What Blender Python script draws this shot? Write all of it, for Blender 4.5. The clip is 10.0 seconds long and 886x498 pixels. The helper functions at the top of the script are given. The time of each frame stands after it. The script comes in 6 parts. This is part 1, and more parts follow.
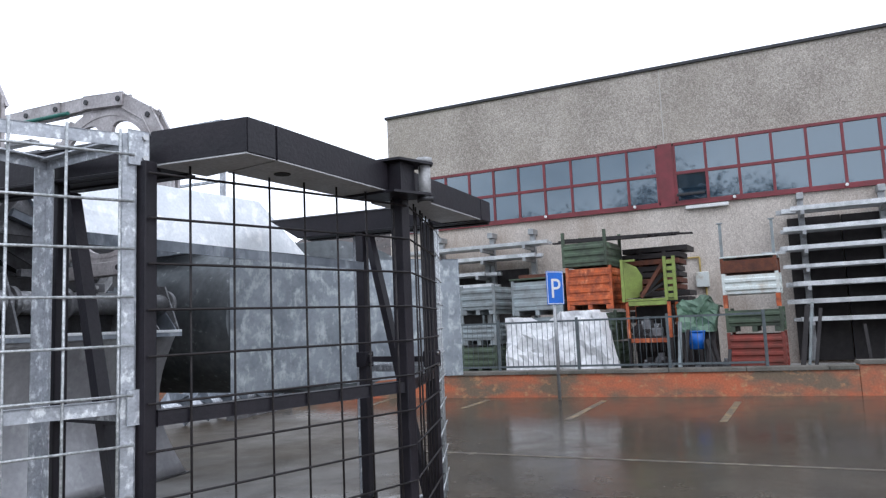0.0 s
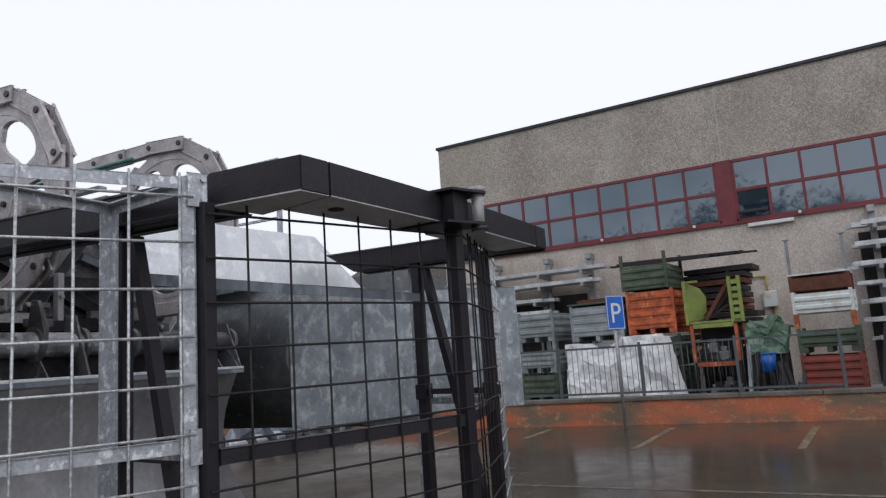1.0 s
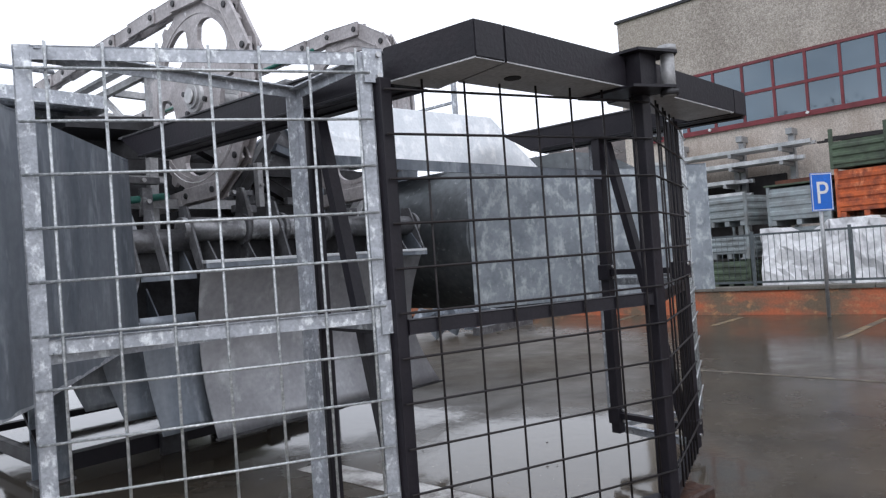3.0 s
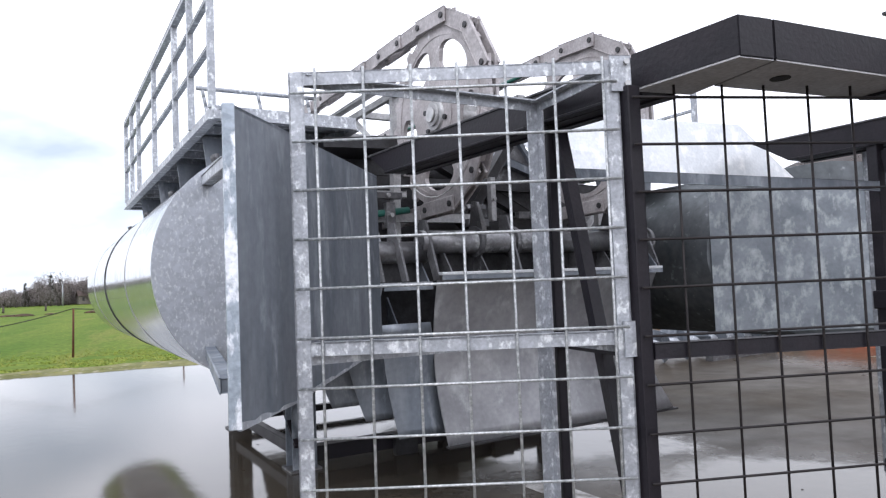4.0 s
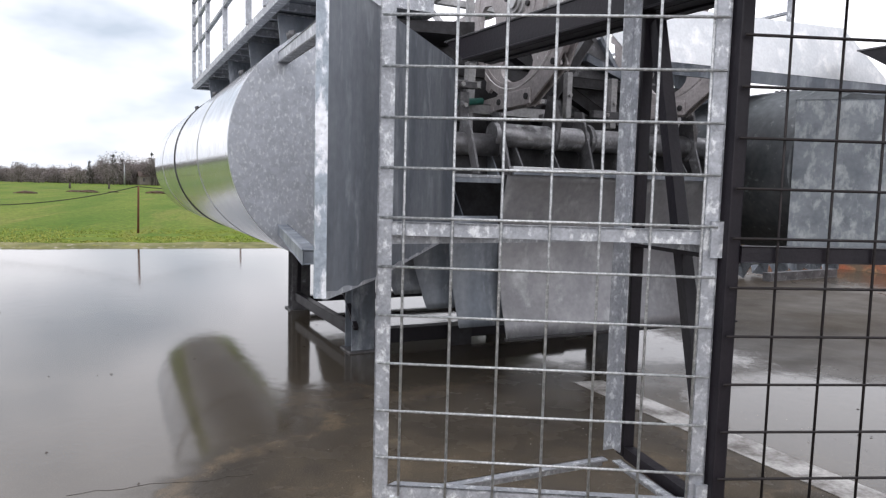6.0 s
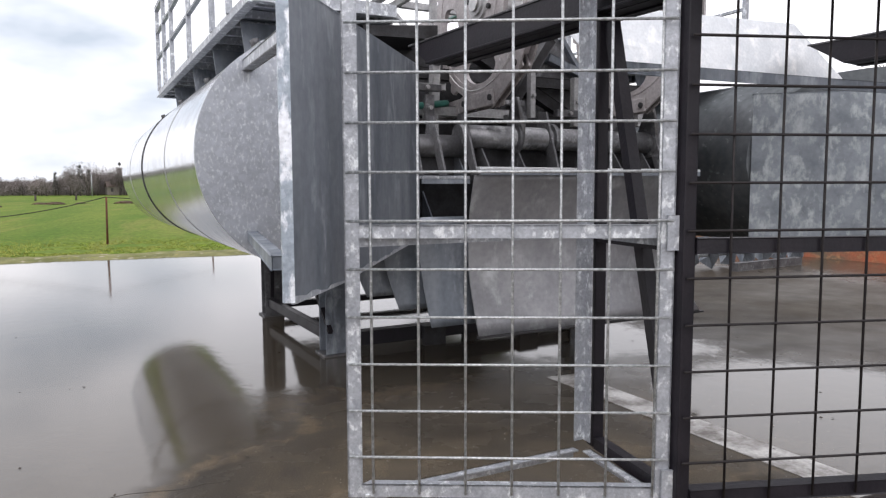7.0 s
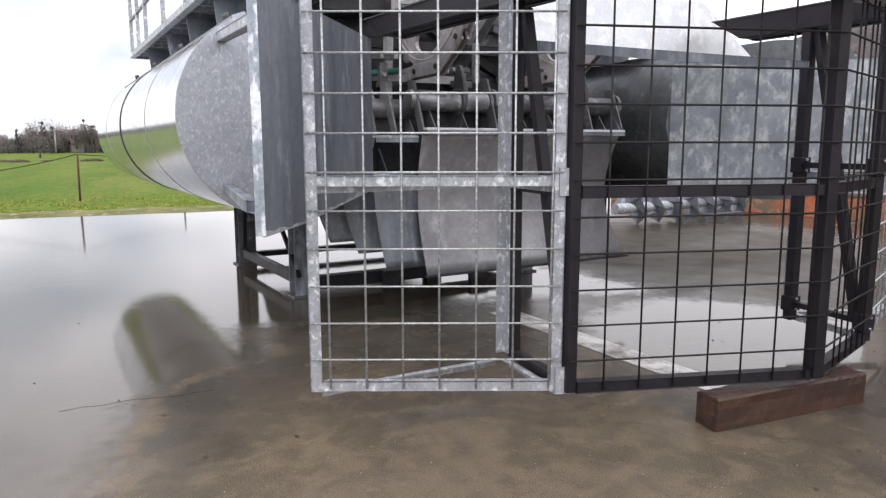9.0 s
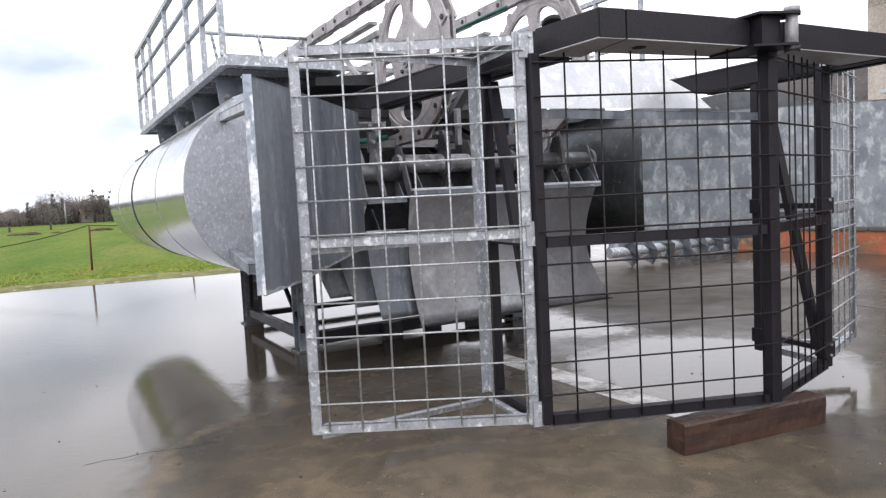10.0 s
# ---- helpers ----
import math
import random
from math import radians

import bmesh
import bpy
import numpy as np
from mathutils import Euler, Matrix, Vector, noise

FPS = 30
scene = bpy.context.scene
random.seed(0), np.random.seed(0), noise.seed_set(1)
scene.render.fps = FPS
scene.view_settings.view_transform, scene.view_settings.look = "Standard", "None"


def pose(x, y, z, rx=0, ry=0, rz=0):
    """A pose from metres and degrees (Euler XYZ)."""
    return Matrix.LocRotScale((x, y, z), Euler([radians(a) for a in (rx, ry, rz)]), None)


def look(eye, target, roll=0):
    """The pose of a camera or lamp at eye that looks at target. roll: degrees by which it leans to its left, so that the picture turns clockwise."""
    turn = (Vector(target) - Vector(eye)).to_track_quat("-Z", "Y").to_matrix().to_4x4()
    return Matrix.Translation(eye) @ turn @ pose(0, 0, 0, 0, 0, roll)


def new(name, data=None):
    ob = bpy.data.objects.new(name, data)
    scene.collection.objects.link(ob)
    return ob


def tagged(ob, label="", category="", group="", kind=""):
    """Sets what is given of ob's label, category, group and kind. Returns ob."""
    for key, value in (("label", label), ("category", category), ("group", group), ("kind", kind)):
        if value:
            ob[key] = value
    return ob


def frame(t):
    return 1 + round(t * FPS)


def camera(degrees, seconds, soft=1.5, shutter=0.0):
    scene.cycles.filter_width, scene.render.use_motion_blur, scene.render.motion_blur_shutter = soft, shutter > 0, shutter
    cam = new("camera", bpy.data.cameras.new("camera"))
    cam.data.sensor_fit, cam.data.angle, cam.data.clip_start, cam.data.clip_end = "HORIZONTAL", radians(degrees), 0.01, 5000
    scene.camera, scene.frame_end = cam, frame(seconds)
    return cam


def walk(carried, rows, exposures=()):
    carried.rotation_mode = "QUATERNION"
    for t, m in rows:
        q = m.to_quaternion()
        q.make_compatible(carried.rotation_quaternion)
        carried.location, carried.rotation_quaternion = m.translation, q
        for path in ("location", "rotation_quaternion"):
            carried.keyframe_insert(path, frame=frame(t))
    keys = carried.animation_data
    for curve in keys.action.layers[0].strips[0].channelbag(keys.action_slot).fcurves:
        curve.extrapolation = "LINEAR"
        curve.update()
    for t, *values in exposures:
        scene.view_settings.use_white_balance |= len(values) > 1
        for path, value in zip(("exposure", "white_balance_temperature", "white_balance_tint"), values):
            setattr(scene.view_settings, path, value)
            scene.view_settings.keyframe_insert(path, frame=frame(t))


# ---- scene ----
cam = camera(65.2, 10.0, soft=1.3)
PATH = [
    (0, (0.826, 0.47, 1.449), (2.549, 1.463, 1.664), -2.4),
    (0.5, (0.834, 0.47, 1.449), (2.527, 1.485, 1.773), -3.5),
    (1, (0.857, 0.49, 1.462), (2.488, 1.607, 1.766), -3.9),
    (1.5, (0.869, 0.484, 1.452), (2.545, 1.547, 1.706), -4.6),
    (2, (0.878, 0.48, 1.452), (2.558, 1.537, 1.694), -4.8),
    (2.5, (0.89, 0.47, 1.414), (2.528, 1.613, 1.513), -3.6),
    (3, (0.925, 0.577, 1.407), (2.224, 2.098, 1.431), -4.1),
    (3.2, (0.904, 0.622, 1.413), (2.043, 2.264, 1.502), -3.6),
    (4.3, (0.895, 0.695, 1.418), (1.587, 2.569, 1.52), -2.3),
    (4.5, (0.869, 0.705, 1.418), (1.521, 2.592, 1.536), -2.1),
    (5, (0.838, 0.721, 1.386), (1.452, 2.624, 1.363), -0.4),
    (5.5, (0.801, 0.731, 1.365), (1.356, 2.648, 1.242), 1.5),
    (6, (0.793, 0.747, 1.355), (1.426, 2.635, 1.177), 1.5),
    (6.2, (0.798, 0.756, 1.347), (1.459, 2.63, 1.126), 1.3),
    (7.3, (0.813, 0.598, 1.364), (1.514, 2.464, 1.2), -0.4),
    (7.5, (0.827, 0.521, 1.356), (1.49, 2.395, 1.138), -0.9),
    (8, (0.837, 0.365, 1.35), (1.531, 2.226, 1.12), -2.4),
    (8.5, (0.726, 0.207, 1.32), (1.384, 2.06, 0.956), -2.3),
    (9, (0.708, 0.008, 1.361), (1.475, 1.832, 1.067), -0.1),
    (9.5, (0.741, -0.207, 1.392), (1.475, 1.649, 1.264), -1.3),
    (10, (0.688, -0.386, 1.401), (1.444, 1.459, 1.256), -2.9),
]
walk(cam, [(t, look(eye, target, roll)) for t, eye, target, roll in PATH],
     [(0, -0.05, 5750, 11), (0.6, -0.60, 5980, 13), (1.6, -0.79, 6130, 13), (2.5, -0.58, 6080, 13), (3.1, -0.20, 5950, 12), (4.5, 0.04, 6100, 15), (6, -0.16, 6280, 14), (8.0, -0.09, 6420, 15), (8.5, -0.13, 6420, 15), (9, 0.03, 6400, 15), (10, 0.02, 6300, 14)])

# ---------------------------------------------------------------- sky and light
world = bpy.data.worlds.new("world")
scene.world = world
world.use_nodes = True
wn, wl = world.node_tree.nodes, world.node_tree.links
wn.clear()
w_out = wn.new("ShaderNodeOutputWorld")
w_bg = wn.new("ShaderNodeBackground")
w_sky = wn.new("ShaderNodeTexSky")
w_sky.sky_type = "NISHITA"
w_sky.sun_disc = False
w_sky.sun_elevation = radians(38)
w_sky.sun_rotation = radians(200)
w_sky.dust_density = 3.0
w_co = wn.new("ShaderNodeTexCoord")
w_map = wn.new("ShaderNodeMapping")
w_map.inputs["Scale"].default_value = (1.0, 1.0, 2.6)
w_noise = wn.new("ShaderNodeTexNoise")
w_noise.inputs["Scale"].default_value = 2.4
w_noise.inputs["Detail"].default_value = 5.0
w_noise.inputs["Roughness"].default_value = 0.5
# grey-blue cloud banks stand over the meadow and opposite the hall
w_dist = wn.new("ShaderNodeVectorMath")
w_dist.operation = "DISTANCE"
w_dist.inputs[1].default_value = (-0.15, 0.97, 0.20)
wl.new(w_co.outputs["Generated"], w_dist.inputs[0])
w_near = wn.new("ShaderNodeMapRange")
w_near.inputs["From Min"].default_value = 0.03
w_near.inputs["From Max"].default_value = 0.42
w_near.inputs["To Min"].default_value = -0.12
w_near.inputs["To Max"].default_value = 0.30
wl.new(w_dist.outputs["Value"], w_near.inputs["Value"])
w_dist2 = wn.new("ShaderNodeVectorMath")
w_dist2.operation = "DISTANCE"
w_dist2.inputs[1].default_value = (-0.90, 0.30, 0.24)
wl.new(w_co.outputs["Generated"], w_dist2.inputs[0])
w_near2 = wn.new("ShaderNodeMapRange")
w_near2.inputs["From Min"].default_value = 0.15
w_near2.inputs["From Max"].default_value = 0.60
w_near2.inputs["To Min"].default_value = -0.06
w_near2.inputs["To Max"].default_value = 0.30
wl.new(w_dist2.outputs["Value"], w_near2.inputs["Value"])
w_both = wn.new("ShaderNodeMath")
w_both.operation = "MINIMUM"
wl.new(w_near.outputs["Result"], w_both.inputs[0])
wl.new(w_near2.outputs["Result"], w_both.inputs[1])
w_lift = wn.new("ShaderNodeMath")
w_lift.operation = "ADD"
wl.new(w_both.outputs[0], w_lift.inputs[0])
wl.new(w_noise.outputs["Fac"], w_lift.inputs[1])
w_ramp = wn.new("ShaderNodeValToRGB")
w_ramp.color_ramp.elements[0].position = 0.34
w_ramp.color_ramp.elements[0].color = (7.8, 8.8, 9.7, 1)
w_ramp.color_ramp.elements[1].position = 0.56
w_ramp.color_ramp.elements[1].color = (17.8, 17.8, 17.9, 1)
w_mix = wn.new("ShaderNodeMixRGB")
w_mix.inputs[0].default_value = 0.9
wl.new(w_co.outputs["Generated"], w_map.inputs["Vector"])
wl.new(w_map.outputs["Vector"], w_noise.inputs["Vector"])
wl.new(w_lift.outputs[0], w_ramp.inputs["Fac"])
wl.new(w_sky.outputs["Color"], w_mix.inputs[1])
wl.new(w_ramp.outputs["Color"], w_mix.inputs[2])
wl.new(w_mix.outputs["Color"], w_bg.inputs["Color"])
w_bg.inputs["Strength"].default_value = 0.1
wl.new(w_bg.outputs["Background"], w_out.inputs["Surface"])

sun_data = bpy.data.lights.new("sun", "SUN")
sun_data.energy = 0.7
sun_data.angle = radians(25)
sun_data.color = (1.0, 0.97, 0.93)
sun = new("sun", sun_data)
sun.matrix_world = look((-34, -30, 40), (0, 0, 0))

# ---------------------------------------------------------------- materials


def material(name, color, rough=0.5, metal=0.0, color2=None, scale=8.0, detail=6.0, lo=0.35, hi=0.65,
             bump=0.0, bump_scale=60.0, rough2=None, spec=0.5, voronoi=0.0, stretch=(1, 1, 1), ior=None, vary=0.0,
             bloom=None, grain=1.0):
    """Principled surface: two colours mixed by noise, a second fine scale, bump, and roughness that follows the wear."""
    m = bpy.data.materials.new(name)
    m.use_nodes = True
    n, l = m.node_tree.nodes, m.node_tree.links
    p = n["Principled BSDF"]
    p.inputs["Metallic"].default_value = metal
    p.inputs["Roughness"].default_value = rough
    p.inputs["Specular IOR Level"].default_value = spec
    if ior:
        p.inputs["IOR"].default_value = ior
    color2 = color2 or tuple(c * 0.72 for c in color)
    co = n.new("ShaderNodeTexCoord")
    mp = n.new("ShaderNodeMapping")
    mp.inputs["Scale"].default_value = stretch
    l.new(co.outputs["Object"], mp.inputs["Vector"])
    a = n.new("ShaderNodeTexNoise")
    a.inputs["Scale"].default_value = scale
    a.inputs["Detail"].default_value = detail
    a.inputs["Roughness"].default_value = 0.6
    l.new(mp.outputs["Vector"], a.inputs["Vector"])
    r = n.new("ShaderNodeMapRange")
    r.inputs["From Min"].default_value = lo
    r.inputs["From Max"].default_value = hi
    l.new(a.outputs["Fac"], r.inputs["Value"])
    fac = r.outputs["Result"]
    if voronoi:
        v = n.new("ShaderNodeTexVoronoi")
        v.inputs["Scale"].default_value = voronoi
        l.new(mp.outputs["Vector"], v.inputs["Vector"])
        vm = n.new("ShaderNodeMixRGB")
        vm.inputs[0].default_value = 0.5
        sep = n.new("ShaderNodeSeparateColor")
        l.new(v.outputs["Color"], sep.inputs["Color"])
        l.new(fac, vm.inputs[1])
        l.new(sep.outputs["Red"], vm.inputs[2])
        fac = vm.outputs["Color"]
    mix = n.new("ShaderNodeMixRGB")
    mix.inputs[1].default_value = (*color, 1)
    mix.inputs[2].default_value = (*color2, 1)
    l.new(fac, mix.inputs[0])
    col = mix.outputs["Color"]
    if bloom:
        # white zinc bloom: ragged patches of its own colour, scale and reach
        tint, b_scale, b_lo, b_hi, b_stretch = bloom
        bp = n.new("ShaderNodeMapping")
        bp.inputs["Scale"].default_value = b_stretch
        bp.inputs["Location"].default_value = (3.1, 1.7, 0.4)
        l.new(co.outputs["Object"], bp.inputs["Vector"])
        bt = n.new("ShaderNodeTexNoise")
        bt.inputs["Scale"].default_value = b_scale
        bt.inputs["Detail"].default_value = 7.0
        bt.inputs["Roughness"].default_value = 0.62
        bt.inputs["Distortion"].default_value = 0.15
        l.new(bp.outputs["Vector"], bt.inputs["Vector"])
        br = n.new("ShaderNodeMapRange")
        br.inputs["From Min"].default_value = b_lo
        br.inputs["From Max"].default_value = b_hi
        l.new(bt.outputs["Fac"], br.inputs["Value"])
        bx = n.new("ShaderNodeMixRGB")
        bx.inputs[2].default_value = (*tint, 1)
        l.new(br.outputs["Result"], bx.inputs[0])
        l.new(col, bx.inputs[1])
        col = bx.outputs["Color"]
    fine = n.new("ShaderNodeTexNoise")
    fine.inputs["Scale"].default_value = bump_scale
    fine.inputs["Detail"].default_value = 4.0
    l.new(co.outputs["Object"], fine.inputs["Vector"])
    fm = n.new("ShaderNodeMapRange")
    fm.inputs["From Min"].default_value = 0.3
    fm.inputs["From Max"].default_value = 0.7
    fm.inputs["To Min"].default_value = 1 - 0.18 * grain
    fm.inputs["To Max"].default_value = 1 + 0.12 * grain
    l.new(fine.outputs["Fac"], fm.inputs["Value"])
    mul = n.new("ShaderNodeMixRGB")
    mul.blend_type = "MULTIPLY"
    mul.inputs[0].default_value = 1.0
    l.new(col, mul.inputs[1])
    l.new(fm.outputs["Result"], mul.inputs[2])
    col = mul.outputs["Color"]
    if vary:
        info = n.new("ShaderNodeObjectInfo")
        vr = n.new("ShaderNodeMapRange")
        vr.inputs["To Min"].default_value = 1 - vary
        vr.inputs["To Max"].default_value = 1 + vary
        l.new(info.outputs["Random"], vr.inputs["Value"])
        m2 = n.new("ShaderNodeMixRGB")
        m2.blend_type = "MULTIPLY"
        m2.inputs[0].default_value = 1.0
        l.new(col, m2.inputs[1])
        l.new(vr.outputs["Result"], m2.inputs[2])
        col = m2.outputs["Color"]
    l.new(col, p.inputs["Base Color"])
    if rough2 is not None:
        rr = n.new("ShaderNodeMapRange")
        rr.inputs["To Min"].default_value = rough
        rr.inputs["To Max"].default_value = rough2
        l.new(fac, rr.inputs["Value"])
        l.new(rr.outputs["Result"], p.inputs["Roughness"])
    if bump:
        b = n.new("ShaderNodeBump")
        b.inputs["Strength"].default_value = bump
        b.inputs["Distance"].default_value = 0.01
        l.new(fine.outputs["Fac"], b.inputs["Height"])
        l.new(b.outputs["Normal"], p.inputs["Normal"])
    return m


GALV = material("galvanised_steel", (0.505, 0.527, 0.568), 0.42, 0.4, (0.345, 0.363, 0.397), 9, voronoi=40, rough2=0.55, bump=0.12, bump_scale=90, bloom=((0.82, 0.85, 0.87), 28, 0.53, 0.64, (1, 1, 0.7)))
GALV_PLATE = material("galvanised_plate", (0.55, 0.577, 0.628), 0.42, 0.45, (0.405, 0.430, 0.475), 5.0, voronoi=26, rough2=0.55, bump=0.1, bump_scale=40, grain=0.6, bloom=((0.71, 0.735, 0.755), 62, 0.53, 0.66, (1.2, 1, 0.7)))
GALV_DULL = material("dull_zinc_sheet", (0.295, 0.323, 0.362), 0.44, 0.5, (0.170, 0.193, 0.226), 3.2, detail=8, lo=0.38, hi=0.62, rough2=0.58, bump=0.06, bump_scale=30, grain=0.6, stretch=(1.2, 1.2, 0.3), bloom=((0.46, 0.495, 0.545), 7.0, 0.54, 0.72, (1.3, 1.3, 0.5)))
GALV_WIRE = material("galvanised_wire", (0.66, 0.68, 0.69), 0.4, 0.5, (0.36, 0.38, 0.39), 60, bump=0.3, bump_scale=160)
SCOOP = material("pale_worn_scoop_sheet", (0.41, 0.412, 0.43), 0.45, 0.5, (0.29, 0.293, 0.31), 2.6, detail=8, rough2=0.58, bump=0.06, bump_scale=30, grain=0.6, bloom=((0.56, 0.575, 0.59), 6, 0.55, 0.72, (1, 1, 0.6)))
DEFLECT = material("mottled_blue_grey_zinc", (0.322, 0.353, 0.385), 0.46, 0.45, (0.202, 0.226, 0.252), 4.2, rough2=0.58, bump=0.06, bump_scale=40, grain=0.5, bloom=((0.50, 0.535, 0.55), 15, 0.50, 0.66, (1, 1, 0.6)))
ZINC_EDGE = material("blotchy_zinc_edge", (0.46, 0.52, 0.59), 0.5, 0.4, (0.27, 0.315, 0.365), 14, voronoi=22, rough2=0.4, bump=0.2, bloom=((0.86, 0.89, 0.94), 16, 0.50, 0.58, (1, 1, 0.5)))
# zinc whitened so that the sky's sheen is in the colour
SHEET = material("zinc_sheet_sky_sheen", (0.84, 0.86, 0.88), 0.45, 0.5, (0.70, 0.73, 0.76), 2.5, rough2=0.55, bump=0.05, grain=0.4, bloom=((0.95, 0.96, 0.97), 9, 0.52, 0.66, (1, 1, 1)))
TANK = material("polished_tank_sheet", (0.68, 0.70, 0.735), 0.11, 0.72, (0.59, 0.61, 0.65), 1.5, rough2=0.19, bump=0.015, bump_scale=8)
# float metal with the machinery's dark reflection put into its colour
TANK_DARK = material("float_sheet_dark_reflection", (0.14, 0.15, 0.16), 0.30, 0.8, (0.09, 0.10, 0.105), 3.0, rough2=0.42, bump=0.04, bump_scale=20, bloom=((0.30, 0.32, 0.335), 14, 0.60, 0.74, (1, 1, 1)))
# light thrown up by the wet ground, put into the soffit's colour
SOFFIT_SHEEN = material("pale_soffit_sheen", (0.56, 0.56, 0.57), 0.5, 0.3, (0.44, 0.44, 0.45), 4, rough2=0.6)
STEEL_GREY = material("grey_machine_steel", (0.54, 0.54, 0.545), 0.5, 0.45, (0.36, 0.36, 0.365), 7, rough2=0.65, bump=0.15)
CAST = material("worn_sprocket_steel", (0.53, 0.50, 0.505), 0.5, 0.35, (0.37, 0.345, 0.345), 7, rough2=0.65, bump=0.15, vary=0.06, bloom=((0.80, 0.79, 0.80), 11, 0.62, 0.72, (1, 1, 1)))
SHAFT = material("dark_rolled_tube", (0.30, 0.30, 0.31), 0.36, 0.75, (0.17, 0.17, 0.18), 5, rough2=0.5, bump=0.1, bloom=((0.52, 0.53, 0.54), 9, 0.56, 0.68, (1, 1, 1)))
IRON = material("dark_iron_grey", (0.20, 0.20, 0.21), 0.5, 0.45, (0.10, 0.10, 0.105), 6, rough2=0.62, bump=0.2, bloom=((0.42, 0.43, 0.44), 12, 0.58, 0.70, (1, 1, 1)))
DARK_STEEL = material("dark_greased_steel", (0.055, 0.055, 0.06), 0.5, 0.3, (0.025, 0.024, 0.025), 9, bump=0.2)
BLACK = material("black_mill_scale_steel", (0.0125, 0.011, 0.0155), 0.42, 0.0, (0.026, 0.021, 0.027), 6, lo=0.45, hi=0.8, rough2=0.6, bump=0.15, spec=0.35)
BLACK_WIRE = material("black_wire", (0.013, 0.012, 0.014), 0.55, 0.0, (0.026, 0.021, 0.021), 20, spec=0.3)
BOLT = material("zinc_bolt", (0.6, 0.6, 0.6), 0.35, 0.9, (0.4, 0.4, 0.4), 30)
GREEN_HOSE = material("green_hydraulic_tube", (0.035, 0.17, 0.135), 0.4)
RUBBER = material("dark_rubber", (0.02, 0.02, 0.02), 0.7)
JOINT = material("pale_joint_mortar", (0.55, 0.53, 0.50), 0.9)
VERGE = material("dry_grass_verge", (0.21, 0.20, 0.075), 0.95, 0, (0.12, 0.125, 0.035), 2.2, lo=0.4, hi=0.6, bump=0.6, bump_scale=30, bloom=((0.36, 0.33, 0.24), 5, 0.58, 0.66, (1, 1, 1)))
CRACK = material("dirt_filled_crack", (0.075, 0.062, 0.051), 0.3)
TIMBER = material("wet_rusty_timber", (0.080, 0.038, 0.025), 0.4, 0, (0.030, 0.020, 0.017), 5, stretch=(0.3, 4, 4), rough2=0.55, bump=0.5, bump_scale=30, bloom=((0.17, 0.085, 0.05), 3, 0.58, 0.72, (0.6, 2, 2)))
HALL_UP = material("exposed_aggregate_grey", (0.56, 0.51, 0.455), 0.9, 0, (0.22, 0.19, 0.165), 0.9, lo=0.3, hi=0.75, voronoi=30, bump=1.0, bump_scale=36, stretch=(1, 1, 0.8), grain=1.8, bloom=((0.36, 0.32, 0.27), 0.6, 0.50, 0.85, (1, 1, 0.5)))
HALL_LOW = material("exposed_aggregate_pale", (0.68, 0.62, 0.56), 0.9, 0, (0.40, 0.35, 0.31), 0.9, lo=0.3, hi=0.75, voronoi=30, bump=0.9, bump_scale=36, stretch=(1, 1, 0.6), grain=1.5, bloom=((0.36, 0.29, 0.235), 0.8, 0.46, 0.74, (1, 1, 0.35)))
COPING = material("dark_roof_flashing", (0.05, 0.05, 0.055), 0.5, 0.4)
RED_FRAME = material("dull_red_window_paint", (0.21, 0.035, 0.045), 0.5, 0, (0.14, 0.03, 0.035), 3, bump=0.05)
GLASS = material("dark_window_glass", (0.020, 0.042, 0.066), 0.03, 0, (0.010, 0.024, 0.042), 0.6, ior=2.5)
GLASS.node_tree.nodes["Principled BSDF"].inputs["Specular Tint"].default_value = (0.82, 0.93, 1.0, 1)
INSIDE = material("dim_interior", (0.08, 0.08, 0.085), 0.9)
CONCRETE = material("grey_concrete", (0.30, 0.29, 0.27), 0.75, 0, (0.17, 0.165, 0.155), 1.2, bump=0.4, bump_scale=40)
COPE_STONE = material("mossy_coping_concrete", (0.17, 0.155, 0.135), 0.7, 0, (0.09, 0.085, 0.07), 2, bump=0.5, bump_scale=30)
ORANGE_WALL = material("peeling_orange_paint", (0.46, 0.130, 0.058), 0.6, 0, (0.165, 0.120, 0.080), 1.3, lo=0.42, hi=0.60, bump=0.4, bump_scale=30, stretch=(1, 0.7, 1.6), bloom=((0.42, 0.22, 0.11), 6, 0.55, 0.68, (1, 1, 1.5)))
FENCE = material("grey_fence_paint", (0.115, 0.135, 0.145), 0.5, 0.3)
SIGN_BLUE = material("sign_blue", (0.01, 0.14, 0.62), 0.35, 0, (0.012, 0.12, 0.52), 3)
WHITE = material("white_paint", (0.78, 0.78, 0.78), 0.5, 0, (0.66, 0.66, 0.65), 4)
POLE = material("grey_galvanised_pole", (0.42, 0.43, 0.44), 0.5, 0.6)
BIN_GREY = material("grey_painted_bin", (0.30, 0.345, 0.36), 0.55, 0.1, (0.20, 0.21, 0.21), 4, bump=0.1, vary=0.12)
BIN_GREEN = material("green_painted_bin", (0.095, 0.135, 0.085), 0.55, 0.1, (0.05, 0.06, 0.045), 4, bump=0.1, vary=0.15)
BIN_ORANGE = material("rusty_orange_bin", (0.56, 0.125, 0.035), 0.55, 0.1, (0.24, 0.060, 0.028), 6, lo=0.38, hi=0.62, bump=0.1, bloom=((0.72, 0.26, 0.12), 7, 0.56, 0.70, (1, 1, 0.5)))
BIN_RED = material("faded_red_bin", (0.27, 0.052, 0.038), 0.6, 0.1, (0.15, 0.045, 0.033), 4, bump=0.1)
BIN_LIME = material("lime_green_frame", (0.27, 0.35, 0.085), 0.55, 0.1, (0.19, 0.22, 0.06), 4)
